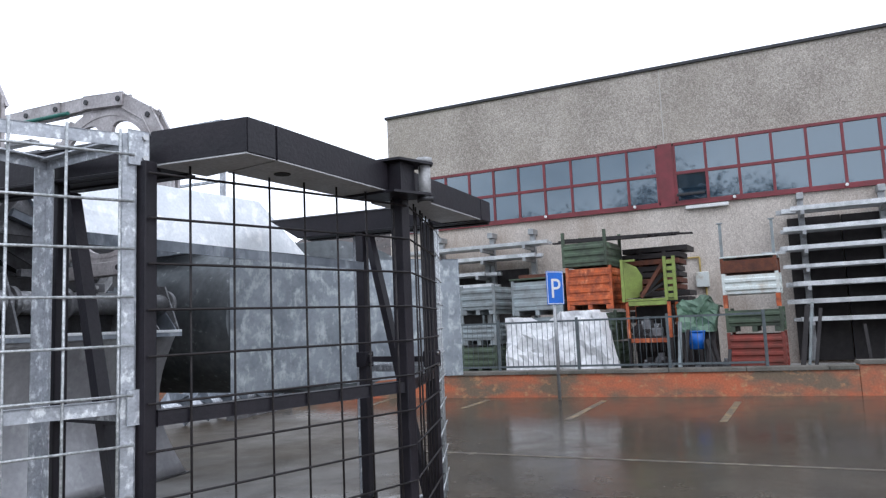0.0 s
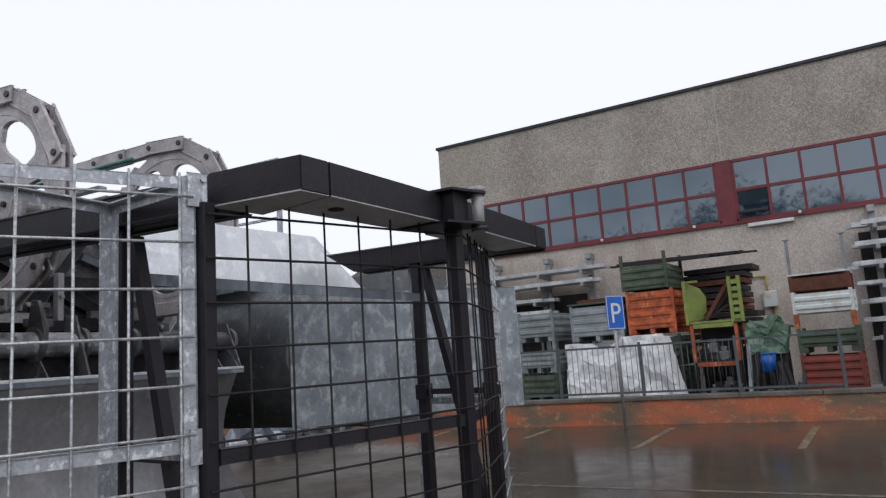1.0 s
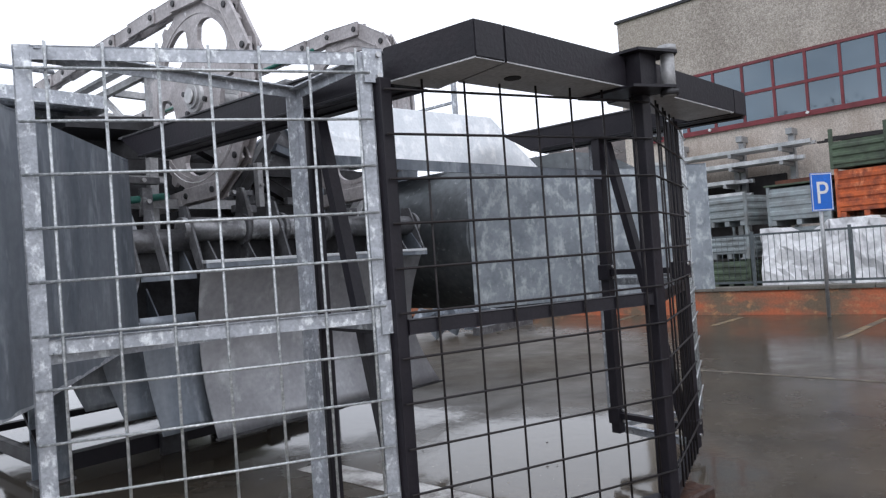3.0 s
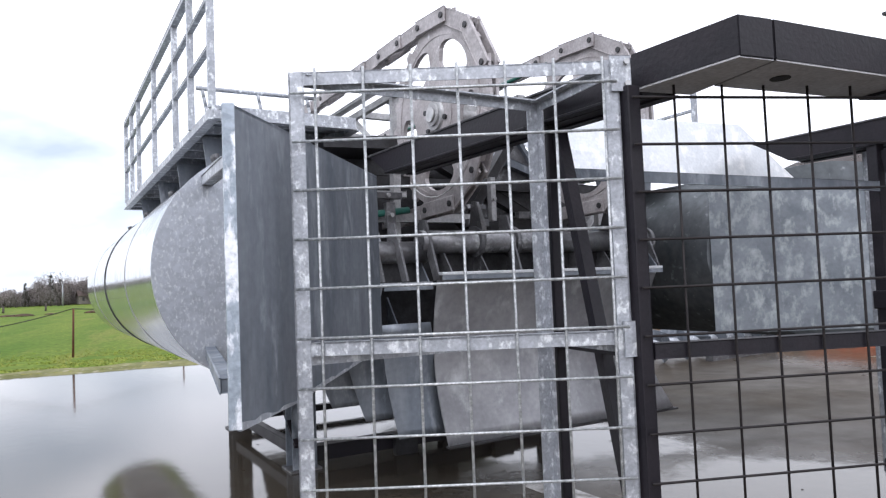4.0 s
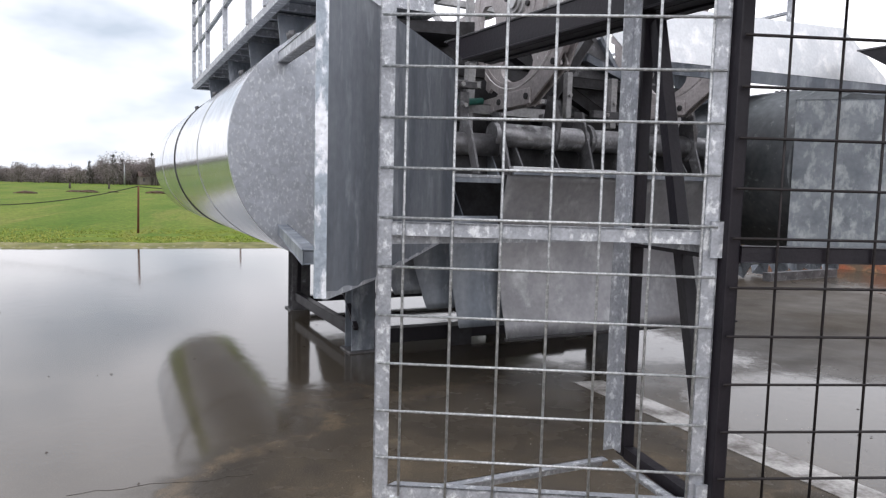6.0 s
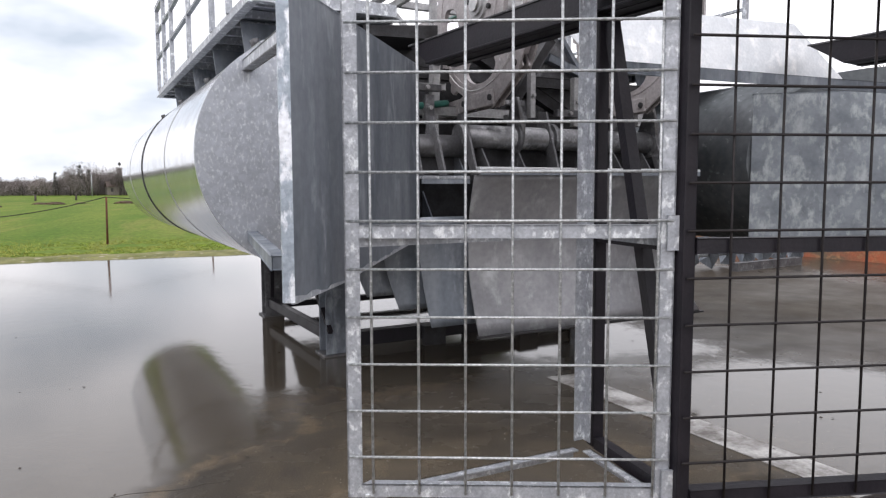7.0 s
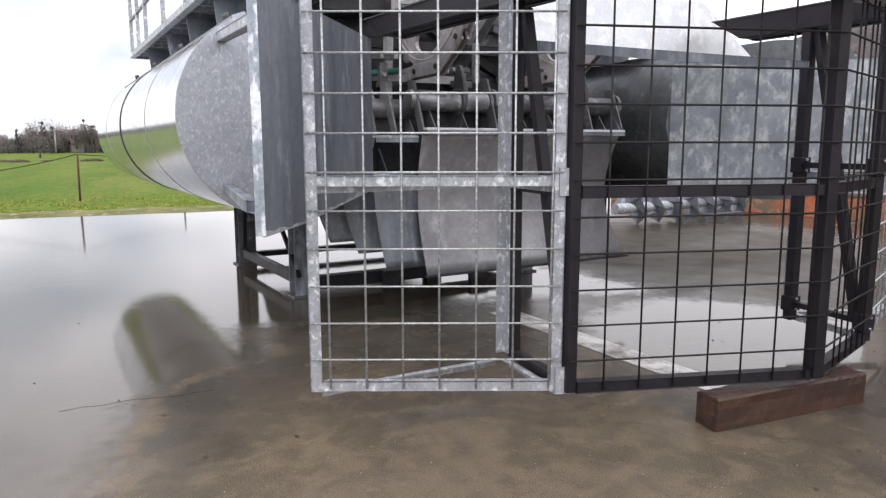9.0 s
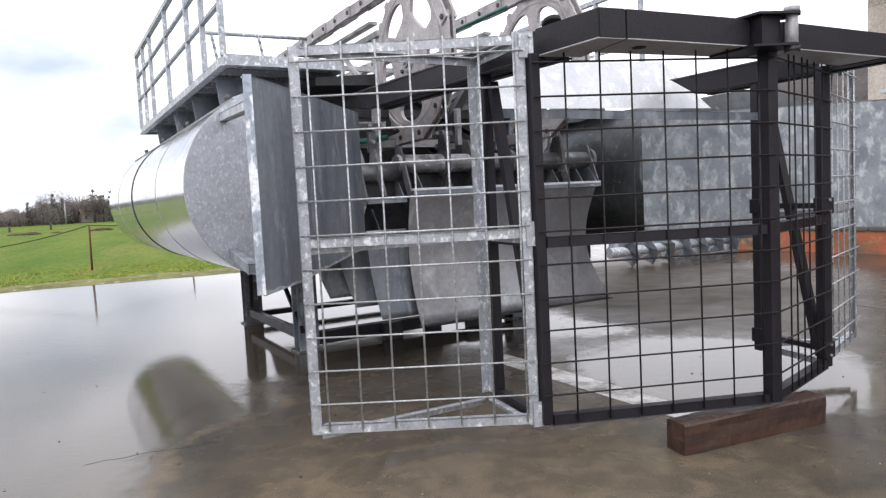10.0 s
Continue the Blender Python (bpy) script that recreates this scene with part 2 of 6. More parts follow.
BIN_WHITE = material("pale_grey_bin", (0.66, 0.70, 0.68), 0.55, 0.1, (0.46, 0.40, 0.32), 5, lo=0.5, hi=0.75)
RUST = material("brown_rust", (0.16, 0.055, 0.028), 0.8, 0.1, (0.08, 0.032, 0.022), 6, bump=0.3)
# scrap steel, darkened further to serve as the shade behind the racks
SCRAP_AND_SHADE = material("dark_scrap_and_shade", (0.032, 0.027, 0.027), 0.6, 0.2, (0.016, 0.013, 0.014), 6)
TARP_WHITE = material("white_tarpaulin", (0.84, 0.84, 0.85), 0.4, 0, (0.66, 0.66, 0.68), 2.2, bump=0.25, bump_scale=11)
TARP_GREEN = material("green_tarpaulin", (0.13, 0.22, 0.15), 0.5, 0, (0.07, 0.12, 0.08), 3, bump=0.2)
BLUE = material("blue_plastic", (0.01, 0.13, 0.55), 0.4)
ALU = material("stored_zinc_profile", (0.74, 0.75, 0.76), 0.45, 0.6, (0.44, 0.45, 0.46), 3, vary=0.15)
YELLOW_PIPE = material("yellow_gas_pipe", (0.45, 0.33, 0.10), 0.5)
SOIL = material("bare_soil", (0.10, 0.06, 0.035), 0.95, 0, (0.06, 0.04, 0.025), 2, bump=0.8)
BARK = material("bark", (0.13, 0.11, 0.10), 0.9)
# brown twigs, lightened to put distant haze into their colour
TWIG = material("bare_twigs_with_haze", (0.27, 0.235, 0.225), 0.9, 0, (0.17, 0.148, 0.142), 0.2, vary=0.2)
TWIG_DARK = material("dark_bare_twigs", (0.085, 0.072, 0.068), 0.9, 0, (0.055, 0.048, 0.046), 0.1)
EVERGREEN = material("dark_evergreen", (0.075, 0.080, 0.070), 0.9, 0, (0.05, 0.055, 0.045), 0.4)
HILL = material("wooded_winter_hill", (0.075, 0.058, 0.055), 0.95, 0, (0.042, 0.038, 0.036), 0.08, bump=0.5, bump_scale=1.0)
ROOF_TILE = material("brown_roof_tile", (0.15, 0.11, 0.095), 0.8)
RENDER_WALL = material("pale_house_render", (0.30, 0.27, 0.24), 0.85)
LINE = material("worn_line_paint", (0.34, 0.245, 0.12), 0.5, 0, (0.085, 0.070, 0.055), 7, lo=0.34, hi=0.56)
LINE_FAINT = material("nearly_gone_line_paint", (0.19, 0.165, 0.12), 0.5, 0, (0.085, 0.07, 0.058), 7, lo=0.36, hi=0.56)
LINE_WHITE = material("worn_white_line", (0.64, 0.625, 0.605), 0.25, 0, (0.15, 0.13, 0.115), 5, lo=0.40, hi=0.64)
STONE = material("pebble", (0.40, 0.37, 0.33), 0.4, vary=0.4)
LEAF = material("fallen_leaf", (0.05, 0.033, 0.022), 0.6, vary=0.4)


def wet_asphalt():
    """Worn brown asphalt: rough damp grit on the high parts, a film of still water in the low ones."""
    m = bpy.data.materials.new("wet_asphalt")
    m.use_nodes = True
    n, l = m.node_tree.nodes, m.node_tree.links
    p = n["Principled BSDF"]
    co = n.new("ShaderNodeTexCoord")
    here = co.outputs["Object"]

    def tex(scale, detail=5.0, rough=0.55, distort=0.0):
        t = n.new("ShaderNodeTexNoise")
        t.inputs["Scale"].default_value = scale
        t.inputs["Detail"].default_value = detail
        t.inputs["Roughness"].default_value = rough
        t.inputs["Distortion"].default_value = distort
        l.new(here, t.inputs["Vector"])
        return t.outputs["Fac"]

    def span(value, a, b, c, d):
        r = n.new("ShaderNodeMapRange")
        for key, v in (("From Min", a), ("From Max", b), ("To Min", c), ("To Max", d)):
            r.inputs[key].default_value = v
        l.new(value, r.inputs["Value"])
        return r.outputs["Result"]

    def calc(op, a, b):
        k = n.new("ShaderNodeMath")
        k.operation = op
        for slot, v in ((0, a), (1, b)):
            if isinstance(v, (int, float)):
                k.inputs[slot].default_value = v
            else:
                l.new(v, k.inputs[slot])
        return k.outputs[0]

    def tint(fac, a, b, blend="MIX"):
        k = n.new("ShaderNodeMixRGB")
        k.blend_type = blend
        for slot, v in ((0, fac), (1, a), (2, b)):
            if isinstance(v, tuple):
                k.inputs[slot].default_value = (*v, 1)
            elif isinstance(v, (int, float)):
                k.inputs[slot].default_value = v
            else:
                l.new(v, k.inputs[slot])
        return k.outputs["Color"]

    # the yard drains to the west side and into a hollow in front of the boat
    xyz = n.new("ShaderNodeSeparateXYZ")
    l.new(here, xyz.inputs["Vector"])
    bank = span(xyz.outputs["Y"], 3.9, 4.6, 0.45, 1.30)
    west = calc("MULTIPLY", calc("SUBTRACT", xyz.outputs["X"], bank), -1.5)
    west = calc("MAXIMUM", calc("MINIMUM", west, 0.75), span(xyz.outputs["Y"], 4.5, 6.2, -0.75, 0.75))
    # the ground dries out towards the low wall
    west = calc("MINIMUM", west, span(xyz.outputs["X"], 3.6, 6.0, 0.75, -0.75))

    def around(x, y):
        d = n.new("ShaderNodeVectorMath")
        d.operation = "DISTANCE"
        d.inputs[1].default_value = (x, y, 0)
        l.new(here, d.inputs[0])
        return d.outputs["Value"]

    low = span(around(4.6, 3.65), 0.6, 1.75, 0.75, -0.75)
    # a shallow runnel leads along the front of the cage
    meander = calc("ADD", xyz.outputs["Y"], span(tex(1.3, 3, 0.5), 0.3, 0.7, -0.25, 0.25))
    runnel = calc("SUBTRACT", 0.10, calc("MULTIPLY", calc("ABSOLUTE", calc("SUBTRACT", meander, 3.05), 0.0), 2.2))
    runnel = calc("MINIMUM", runnel, span(around(2.5, 3.05), 0.8, 1.6, 0.1, -0.75))
    coarse = span(tex(0.75, 7, 0.6, 0.3), 0.25, 0.75, -0.36, 0.36)
    fine = span(tex(9.0, 5, 0.65, 0.8), 0.25, 0.75, -0.16, 0.16)
    ragged = calc("ADD", calc("ADD", coarse, fine), calc("MAXIMUM", calc("MAXIMUM", west, low), runnel))
    pool = span(ragged, -0.16, 0.20, 0.0, 1.0)
    tone = tint(span(tex(1.6, 8), 0.33, 0.68, 0, 1), (0.049, 0.042, 0.034), (0.088, 0.075, 0.059))
    tone = tint(span(xyz.outputs["X"], 4.5, 9.0, 0.0, 0.55), tone, (0.046, 0.037, 0.027))
    # sand washed together in front of the cage
    sandy = calc("ADD", span(around(1.9, 1.9), 1.0, 3.0, 0.65, -0.6), span(tex(1.9, 8, 0.62, 0.4), 0.3, 0.7, -0.5, 0.5))
    tone = tint(span(sandy, -0.25, 0.45, 0, 1), tone, (0.110, 0.090, 0.065))
    tone = tint(span(calc("ADD", sandy, span(tex(7.0, 6, 0.6, 0.5), 0.4, 0.7, -0.5, 0.4)), 0.1, 0.7, 0, 0.75), tone, (0.168, 0.134, 0.092))
    # fine silt left along the rim of the standing water
    rim = span(calc("ABSOLUTE", calc("ADD", ragged, 0.20), 0.0), 0.02, 0.16, 1.0, 0.0)
    rim = calc("MULTIPLY", calc("MULTIPLY", rim, span(around(1.7, 3.2), 1.4, 2.6, 1, 0)), span(tex(4.0, 6, 0.65), 0.38, 0.62, 0.0, 0.7))
    tone = tint(rim, tone, (0.19, 0.145, 0.095))
    tone = tint(1.0, tone, span(tex(150, 3), 0.35, 0.65, 0.68, 1.42), "MULTIPLY")
    tone = tint(span(tex(260, 1), 0.68, 0.76, 0, 0.85), tone, (0.36, 0.33, 0.29))
    tone = tint(calc("MULTIPLY", pool, 0.55), tone, (0.094, 0.078, 0.058))
    l.new(tone, p.inputs["Base Color"])
    damp = span(tex(3.0, 6), 0.3, 0.7, 0.16, 0.28)
    # a drained, merely damp patch beyond the cage
    dry = span(around(7.1, 8.2), 2.2, 4.2, 1.0, 0.0)
    damp = calc("SUBTRACT", calc("ADD", damp, calc("MULTIPLY", dry, 0.2)), span(xyz.outputs["X"], 6.5, 9.5, -0.04, 0.06))
    l.new(tint(pool, damp, (0.075, 0.075, 0.075)), p.inputs["Roughness"])
    b = n.new("ShaderNodeBump")
    b.inputs["Distance"].default_value = 0.006
    l.new(calc("MULTIPLY", calc("SUBTRACT", 1.0, pool), 0.028), b.inputs["Strength"])
    l.new(tex(190, 6, 0.72), b.inputs["Height"])
    # faint wind ripple on the standing water
    ripple = n.new("ShaderNodeBump")
    ripple.inputs["Distance"].default_value = 0.01
    ripple.inputs["Strength"].default_value = 0.07
    l.new(tex(8.0, 4, 0.6, 0.6), ripple.inputs["Height"])
    l.new(ripple.outputs["Normal"], b.inputs["Normal"])
    l.new(b.outputs["Normal"], p.inputs["Normal"])
    gloss = calc("MULTIPLY", calc("SUBTRACT", 1.0, pool), calc("MULTIPLY", span(tex(0.9, 6, 0.6, 0.5), 0.35, 0.65, 0.03, 0.13), span(xyz.outputs["X"], 6.0, 9.0, 1.0, 2.6)))
    gloss = calc("MULTIPLY", gloss, span(dry, 0.0, 1.0, 1.0, 0.2))
    l.new(calc("ADD", gloss, calc("MULTIPLY", pool, 0.48)), p.inputs["Specular IOR Level"])
    return m


ASPHALT = wet_asphalt()
GRASS_SOIL = material("meadow_green", (0.085, 0.150, 0.020), 0.95, 0, (0.150, 0.200, 0.034), 0.38, lo=0.36, hi=0.62, bump=0.7, bump_scale=9, spec=0.08, grain=2.4, stretch=(1, 0.16, 1), bloom=((0.195, 0.205, 0.052), 0.55, 0.55, 0.70, (1, 0.14, 1)))
GRASS = material("grass_blades", (0.20, 0.31, 0.035), 0.9, 0, (0.34, 0.335, 0.085), 0.9, lo=0.3, hi=0.6, vary=0.1, spec=0.1, stretch=(1, 0.4, 1))


# ---------------------------------------------------------------- mesh helpers


def box(bm, x0, x1, y0, y1, z0, z1, bevel=0.0):
    """A box between two corners, with softened edges."""
    made = bmesh.ops.create_cube(bm, size=1.0)["verts"]
    for v in made:
        v.co = ((x0 + x1) / 2 + v.co.x * (x1 - x0), (y0 + y1) / 2 + v.co.y * (y1 - y0), (z0 + z1) / 2 + v.co.z * (z1 - z0))
    if bevel:
        edges = list({e for v in made for e in v.link_edges})
        bmesh.ops.bevel(bm, geom=edges, offset=bevel, segments=2, affect="EDGES", profile=0.6)


def beam(bm, p, q, w, h, up=(0, 0, 1), bevel=0.0):
    """A bar of section w (across) by h (along up) from p to q."""
    p, q, up = Vector(p), Vector(q), Vector(up)
    d = (q - p)
    length = d.length
    d = d.normalized()
    side = d.cross(up)
    side = side.normalized() if side.length > 1e-5 else Vector((1, 0, 0))
    top = side.cross(d).normalized()
    made = bmesh.ops.create_cube(bm, size=1.0)["verts"]
    for v in made:
        v.co = (p + q) / 2 + d * v.co.x * length + side * v.co.y * w + top * v.co.z * h
    if bevel:
        edges = list({e for v in made for e in v.link_edges})
        bmesh.ops.bevel(bm, geom=edges, offset=bevel, segments=1, affect="EDGES")


def angle_iron(bm, p, q, a, b, w=0.05, t=0.006):
    """An L section from p to q; its legs reach from the corner along a and b."""
    p, q, a, b = Vector(p), Vector(q), Vector(a).normalized(), Vector(b).normalized()
    for u, v in ((a, b), (b, a)):
        ring = [Vector((0, 0, 0)), u * w, u * w + v * t, v * t]
        lower = [bm.verts.new(p + r) for r in ring]
        upper = [bm.verts.new(q + r) for r in ring]
        faces = [lower[::-1], upper] + [[lower[i], lower[(i + 1) % 4], upper[(i + 1) % 4], upper[i]] for i in range(4)]
        for f in faces:
            bm.faces.new(f)
    bmesh.ops.recalc_face_normals(bm, faces=bm.faces)


def tube(bm, p, q, r, n=10, r2=None, caps=True):
    """A round bar from p to q."""
    p, q = Vector(p), Vector(q)
    d = (q - p).normalized()
    a = d.orthogonal().normalized()
    b = d.cross(a)
    r2 = r if r2 is None else r2
    lo = [bm.verts.new(p + (a * math.cos(k * math.tau / n) + b * math.sin(k * math.tau / n)) * r) for k in range(n)]
    hi = [bm.verts.new(q + (a * math.cos(k * math.tau / n) + b * math.sin(k * math.tau / n)) * r2) for k in range(n)]
    for k in range(n):
        f = bm.faces.new((lo[k], lo[(k + 1) % n], hi[(k + 1) % n], hi[k]))
        f.smooth = True
    if caps:
        bm.faces.new(lo[::-1])
        bm.faces.new(hi)


def slab(bm, outline, shift):
    """A flat outline (list of points) given thickness by the vector shift."""
    shift = Vector(shift)
    a = [bm.verts.new(Vector(p)) for p in outline]
    b = [bm.verts.new(Vector(p) + shift) for p in outline]
    n = len(a)
    faces = [bm.faces.new(a[::-1]), bm.faces.new(b)]
    for k in range(n):
        faces.append(bm.faces.new((a[k], a[(k + 1) % n], b[(k + 1) % n], b[k])))
    bmesh.ops.recalc_face_normals(bm, faces=faces)


def ring_plate(bm, centre, axis_x, r0, r1, t, n=48, a0=0.0, a1=math.tau):
    """A flat ring (or part of one) in a plane x = const, from radius r0 to r1, t thick."""
    cx, cy, cz = centre
    full = abs(a1 - a0 - math.tau) < 1e-6
    count = n if full else n + 1
    rows = []
    for k in range(count):
        a = a0 + (a1 - a0) * k / n
        c, s = math.cos(a), math.sin(a)
        rows.append([bm.verts.new((cx + dx, cy + r * c, cz + r * s)) for dx in (-t / 2, t / 2) for r in (r0, r1)])
    for k in range(n):
        u, v = rows[k], rows[(k + 1) % count]
        for i, j in ((0, 1), (1, 3), (3, 2), (2, 0)):
            bm.faces.new((u[i], u[j], v[j], v[i]))
    if not full:
        for u in (rows[0], rows[-1]):
            bm.faces.new((u[0], u[1], u[3], u[2]))
    bmesh.ops.recalc_face_normals(bm, faces=bm.faces)


def part(name, bm, mat, parent=None, label=""):
    """One mesh object out of a bmesh, under its thing or part."""
    me = bpy.data.meshes.new(name)
    bm.to_mesh(me)
    bm.free()
    me.materials.append(mat)
    ob = new(name, me)
    ob.parent = parent
    if label:
        tagged(ob, label)
    return ob


def repeat(name, source, parent, m):
    """Another piece that shares the mesh of source."""
    ob = new(name, source.data)
    ob.parent = parent
    ob.matrix_basis = m
    return ob


# the ground plan of the hall and its storage yard is laid out square, then set into the place
SITE = Matrix.Translation((-0.536, -0.351, 0)) @ Matrix.Rotation(radians(0.935), 4, "Z") @ Matrix.Scale(1.0167, 4)
BASE = Matrix.Identity(4)


def thing(name, m, label, category, group="", kind=""):
    """An empty that carries the parts of one thing."""
    ob = new(name)
    ob.empty_display_size = 0.2
    ob.matrix_basis = BASE @ m
    return tagged(ob, label, category, group, kind)


def single(name, bm, mat, label, category, m=None, group="", kind=""):
    ob = part(name, bm, mat)
    ob.matrix_basis = BASE if m is None else BASE @ m
    return tagged(ob, label, category, group, kind)


def B():
    return bmesh.new()

# ---------------------------------------------------------------- ground, field, hill
FIELD_Y = 15.65


def ground_sheet():
    bm = B()
    xs = [-900, -300, -100, -40, -20, -10, -5, 0, 5, 10, 13.6, 20, 40, 100, 300, 900]
    ys = [-900, -200, -60, -20, -10, -5, 0, 5, 10, 15, 20, 60, 150, 400, 900]
    grid = [[bm.verts.new((x, y, 0.0)) for x in xs] for y in ys]
    for j in range(len(ys) - 1):
        for i in range(len(xs) - 1):
            bm.faces.new((grid[j][i], grid[j][i + 1], grid[j + 1][i + 1], grid[j + 1][i]))
    return single("ground", bm, ASPHALT, "wet brown-grey asphalt yard with puddles", "ground", kind="structure")


def field_sheet():
    """Meadow that begins at an uneven edge and rises a little towards the trees."""
    bm = B()
    rng = random.Random(4)
    xs = [-420 + 20 * k for k in range(18)] + [-60 + 0.5 * k for k in range(160)] + [20 + 20 * k for k in range(20)]
    rows = []
    for x in xs:
        wob = 0.0 if abs(x) > 70 else 0.16 * noise.noise((x * 1.1, 3.1, 0)) + 0.10 * noise.noise((x * 4.1, 1.0, 2)) + rng.uniform(-0.05, 0.05)
        edge = FIELD_Y + 0.02 * x * (abs(x) < 70) + wob
        col = [(x, edge, 0.004), (x, edge + 0.25, 0.035), (x, edge + 1.2, 0.05), (x, edge + 4, 0.05)]
        col += [(x, y, 0.05 + 0.12 * noise.noise((x * 0.05, y * 0.05, 0))) for y in (24, 40, 70, 110)] + [(x, 170, 0.3), (x, 700, 0.8)]
        rows.append([bm.verts.new(p) for p in col])
    for a, b in zip(rows, rows[1:]):
        for k in range(len(a) - 1):
            f = bm.faces.new((a[k], b[k], b[k + 1], a[k + 1]))
            f.smooth = True
    return single("field", bm, GRASS_SOIL, "bright green winter meadow beyond the asphalt", "field", kind="structure")


def grass_blades():
    bm = B()
    rng = random.Random(8)
    for k in range(60000):
        x = rng.uniform(-14, 8)
        y = FIELD_Y + 0.02 * x + 0.05 + abs(rng.gauss(0, 1)) * (2.0 if k % 3 == 0 else 7.5)
        if noise.noise((x * 0.9, y * 0.9, 4)) < -0.28:
            continue
        h = rng.uniform(0.012, 0.035) * (1.5 if rng.random() < 0.05 else 1)
        a = rng.uniform(0, math.tau)
        dx, dy = math.cos(a) * 0.014, math.sin(a) * 0.014
        lean = (rng.uniform(-0.05, 0.05), rng.uniform(-0.05, 0.05))
        h *= min(1.0, 0.35 + (y - FIELD_Y - 0.02 * x) * 0.5)
        z = 0.03 if y - FIELD_Y - 0.02 * x < 0.6 else 0.045
        bm.faces.new([bm.verts.new(p) for p in ((x - dx, y - dy, z), (x + dx, y + dy, z), (x + lean[0], y + lean[1], z + h))])
    return single("grass", bm, GRASS, "short green grass along the meadow edge", "grass", kind="stuff")


def verge():
    """Narrow strip of dry grass and stones where the meadow meets the asphalt."""
    bm = B()
    rng = random.Random(14)
    rows = []
    for k in range(260):
        x = -30 + 0.15 * k
        e = FIELD_Y + 0.02 * x + 0.16 * noise.noise((x * 1.1, 3.1, 0)) + rng.uniform(-0.03, 0.03)
        rows.append([bm.verts.new(p) for p in ((x, e - 0.14 + rng.uniform(-0.05, 0.05), 0.001), (x, e + 0.02, 0.022), (x, e + 0.20, 0.044), (x, e + 0.65 + 0.5 * noise.noise((x * 0.9, 7.0, 0)) + rng.uniform(-0.15, 0.15), 0.052))])
    for a, b in zip(rows, rows[1:]):
        for k in range(3):
            bm.faces.new((a[k], b[k], b[k + 1], a[k + 1])).smooth = True
    return single("verge", bm, VERGE, "strip of dry yellowish grass and grit at the meadow edge", "verge", kind="structure")


ground_sheet()
field_sheet()
verge()
grass_blades()

# hill behind the hall
def hill_height(az):
    """Height of the crest over the bearing in degrees: a long foot, then a steep shoulder."""
    return max(0.75 * max(0, az - 26), min(4.4 * (az - 38), 36 + 3.0 * (az - 46.2), 44 + 1.0 * (az - 48.9), 52))


bm = B()
rows = []
for j in range(15):
    row = []
    for i in range(46):
        az = radians(26 + i * 1.6)
        d = 170 + j * 16
        az_deg = 26 + i * 1.6
        swell = min(1.0, max(0.0, (az_deg - 26) / 12))
        h = hill_height(az_deg) * swell * math.sin(math.pi * min(1.0, j / 14) * 0.62) * (1 + 0.06 * noise.noise((i * 0.37, 0.3, 0)))
        h += 2.4 * noise.noise((i * 0.9, j * 0.8, 5)) * swell
        row.append(bm.verts.new((d * math.sin(az), d * math.cos(az), max(h, 0) - 0.5)))
    rows.append(row)
for a, b in zip(rows, rows[1:]):
    for k in range(len(a) - 1):
        bm.faces.new((a[k], a[k + 1], b[k + 1], b[k])).smooth = True
single("hill", bm, HILL, "low hill with bare winter woods behind the hall", "hill", kind="structure")


def twig_clump(bm, rng, x, y, z, r, count, size):
    for k in range(count):
        u = Vector((rng.gauss(0, 1), rng.gauss(0, 1), rng.gauss(0, 0.9)))
        u = u.normalized() * r * rng.uniform(0.25, 1.0) ** 0.6
        p = Vector((x, y, z)) + u
        a = Vector((rng.uniform(-1, 1), rng.uniform(-1, 1), rng.uniform(-0.4, 1))).normalized() * size * rng.uniform(0.5, 1.3)
        b = Vector((rng.uniform(-1, 1), rng.uniform(-1, 1), rng.uniform(-1, 1))).normalized() * size * 0.35
        bm.faces.new([bm.verts.new(q) for q in (p, p + a, p + b)])


# woods on the hill's crest
bm = B()
rng = random.Random(21)
for k in range(900):
    az = radians(rng.uniform(34, 84))
    d = rng.uniform(190, 350)
    i = (math.degrees(az) - 26) / 1.6
    j = (d - 170) / 16
    swell = min(1.0, max(0.0, i * 1.6 / 12))
    h = hill_height(math.degrees(az)) * swell * math.sin(math.pi * min(1.0, j / 14) * 0.62) - 2.5
    twig_clump(bm, rng, d * math.sin(az), d * math.cos(az), h + rng.uniform(0.5, 2.5), rng.uniform(1.6, 3.4), 26, 1.3)
single("hill_woods", bm, TWIG, "bare brown woods along the hill crest", "woods", kind="stuff")

# far trees beyond the meadow
rng = random.Random(33)
bm, bt, be = B(), B(), B()


def canopy(x):
    """Height of the wood's outline along its front."""
    clump = math.exp(-((x + 12.5) / 8.5) ** 4)
    return 3.1 + 1.0 * noise.noise((x * 0.22, 2.0, 0)) + 0.8 * noise.noise((x * 0.75, 5.0, 0)) + 2.0 * clump


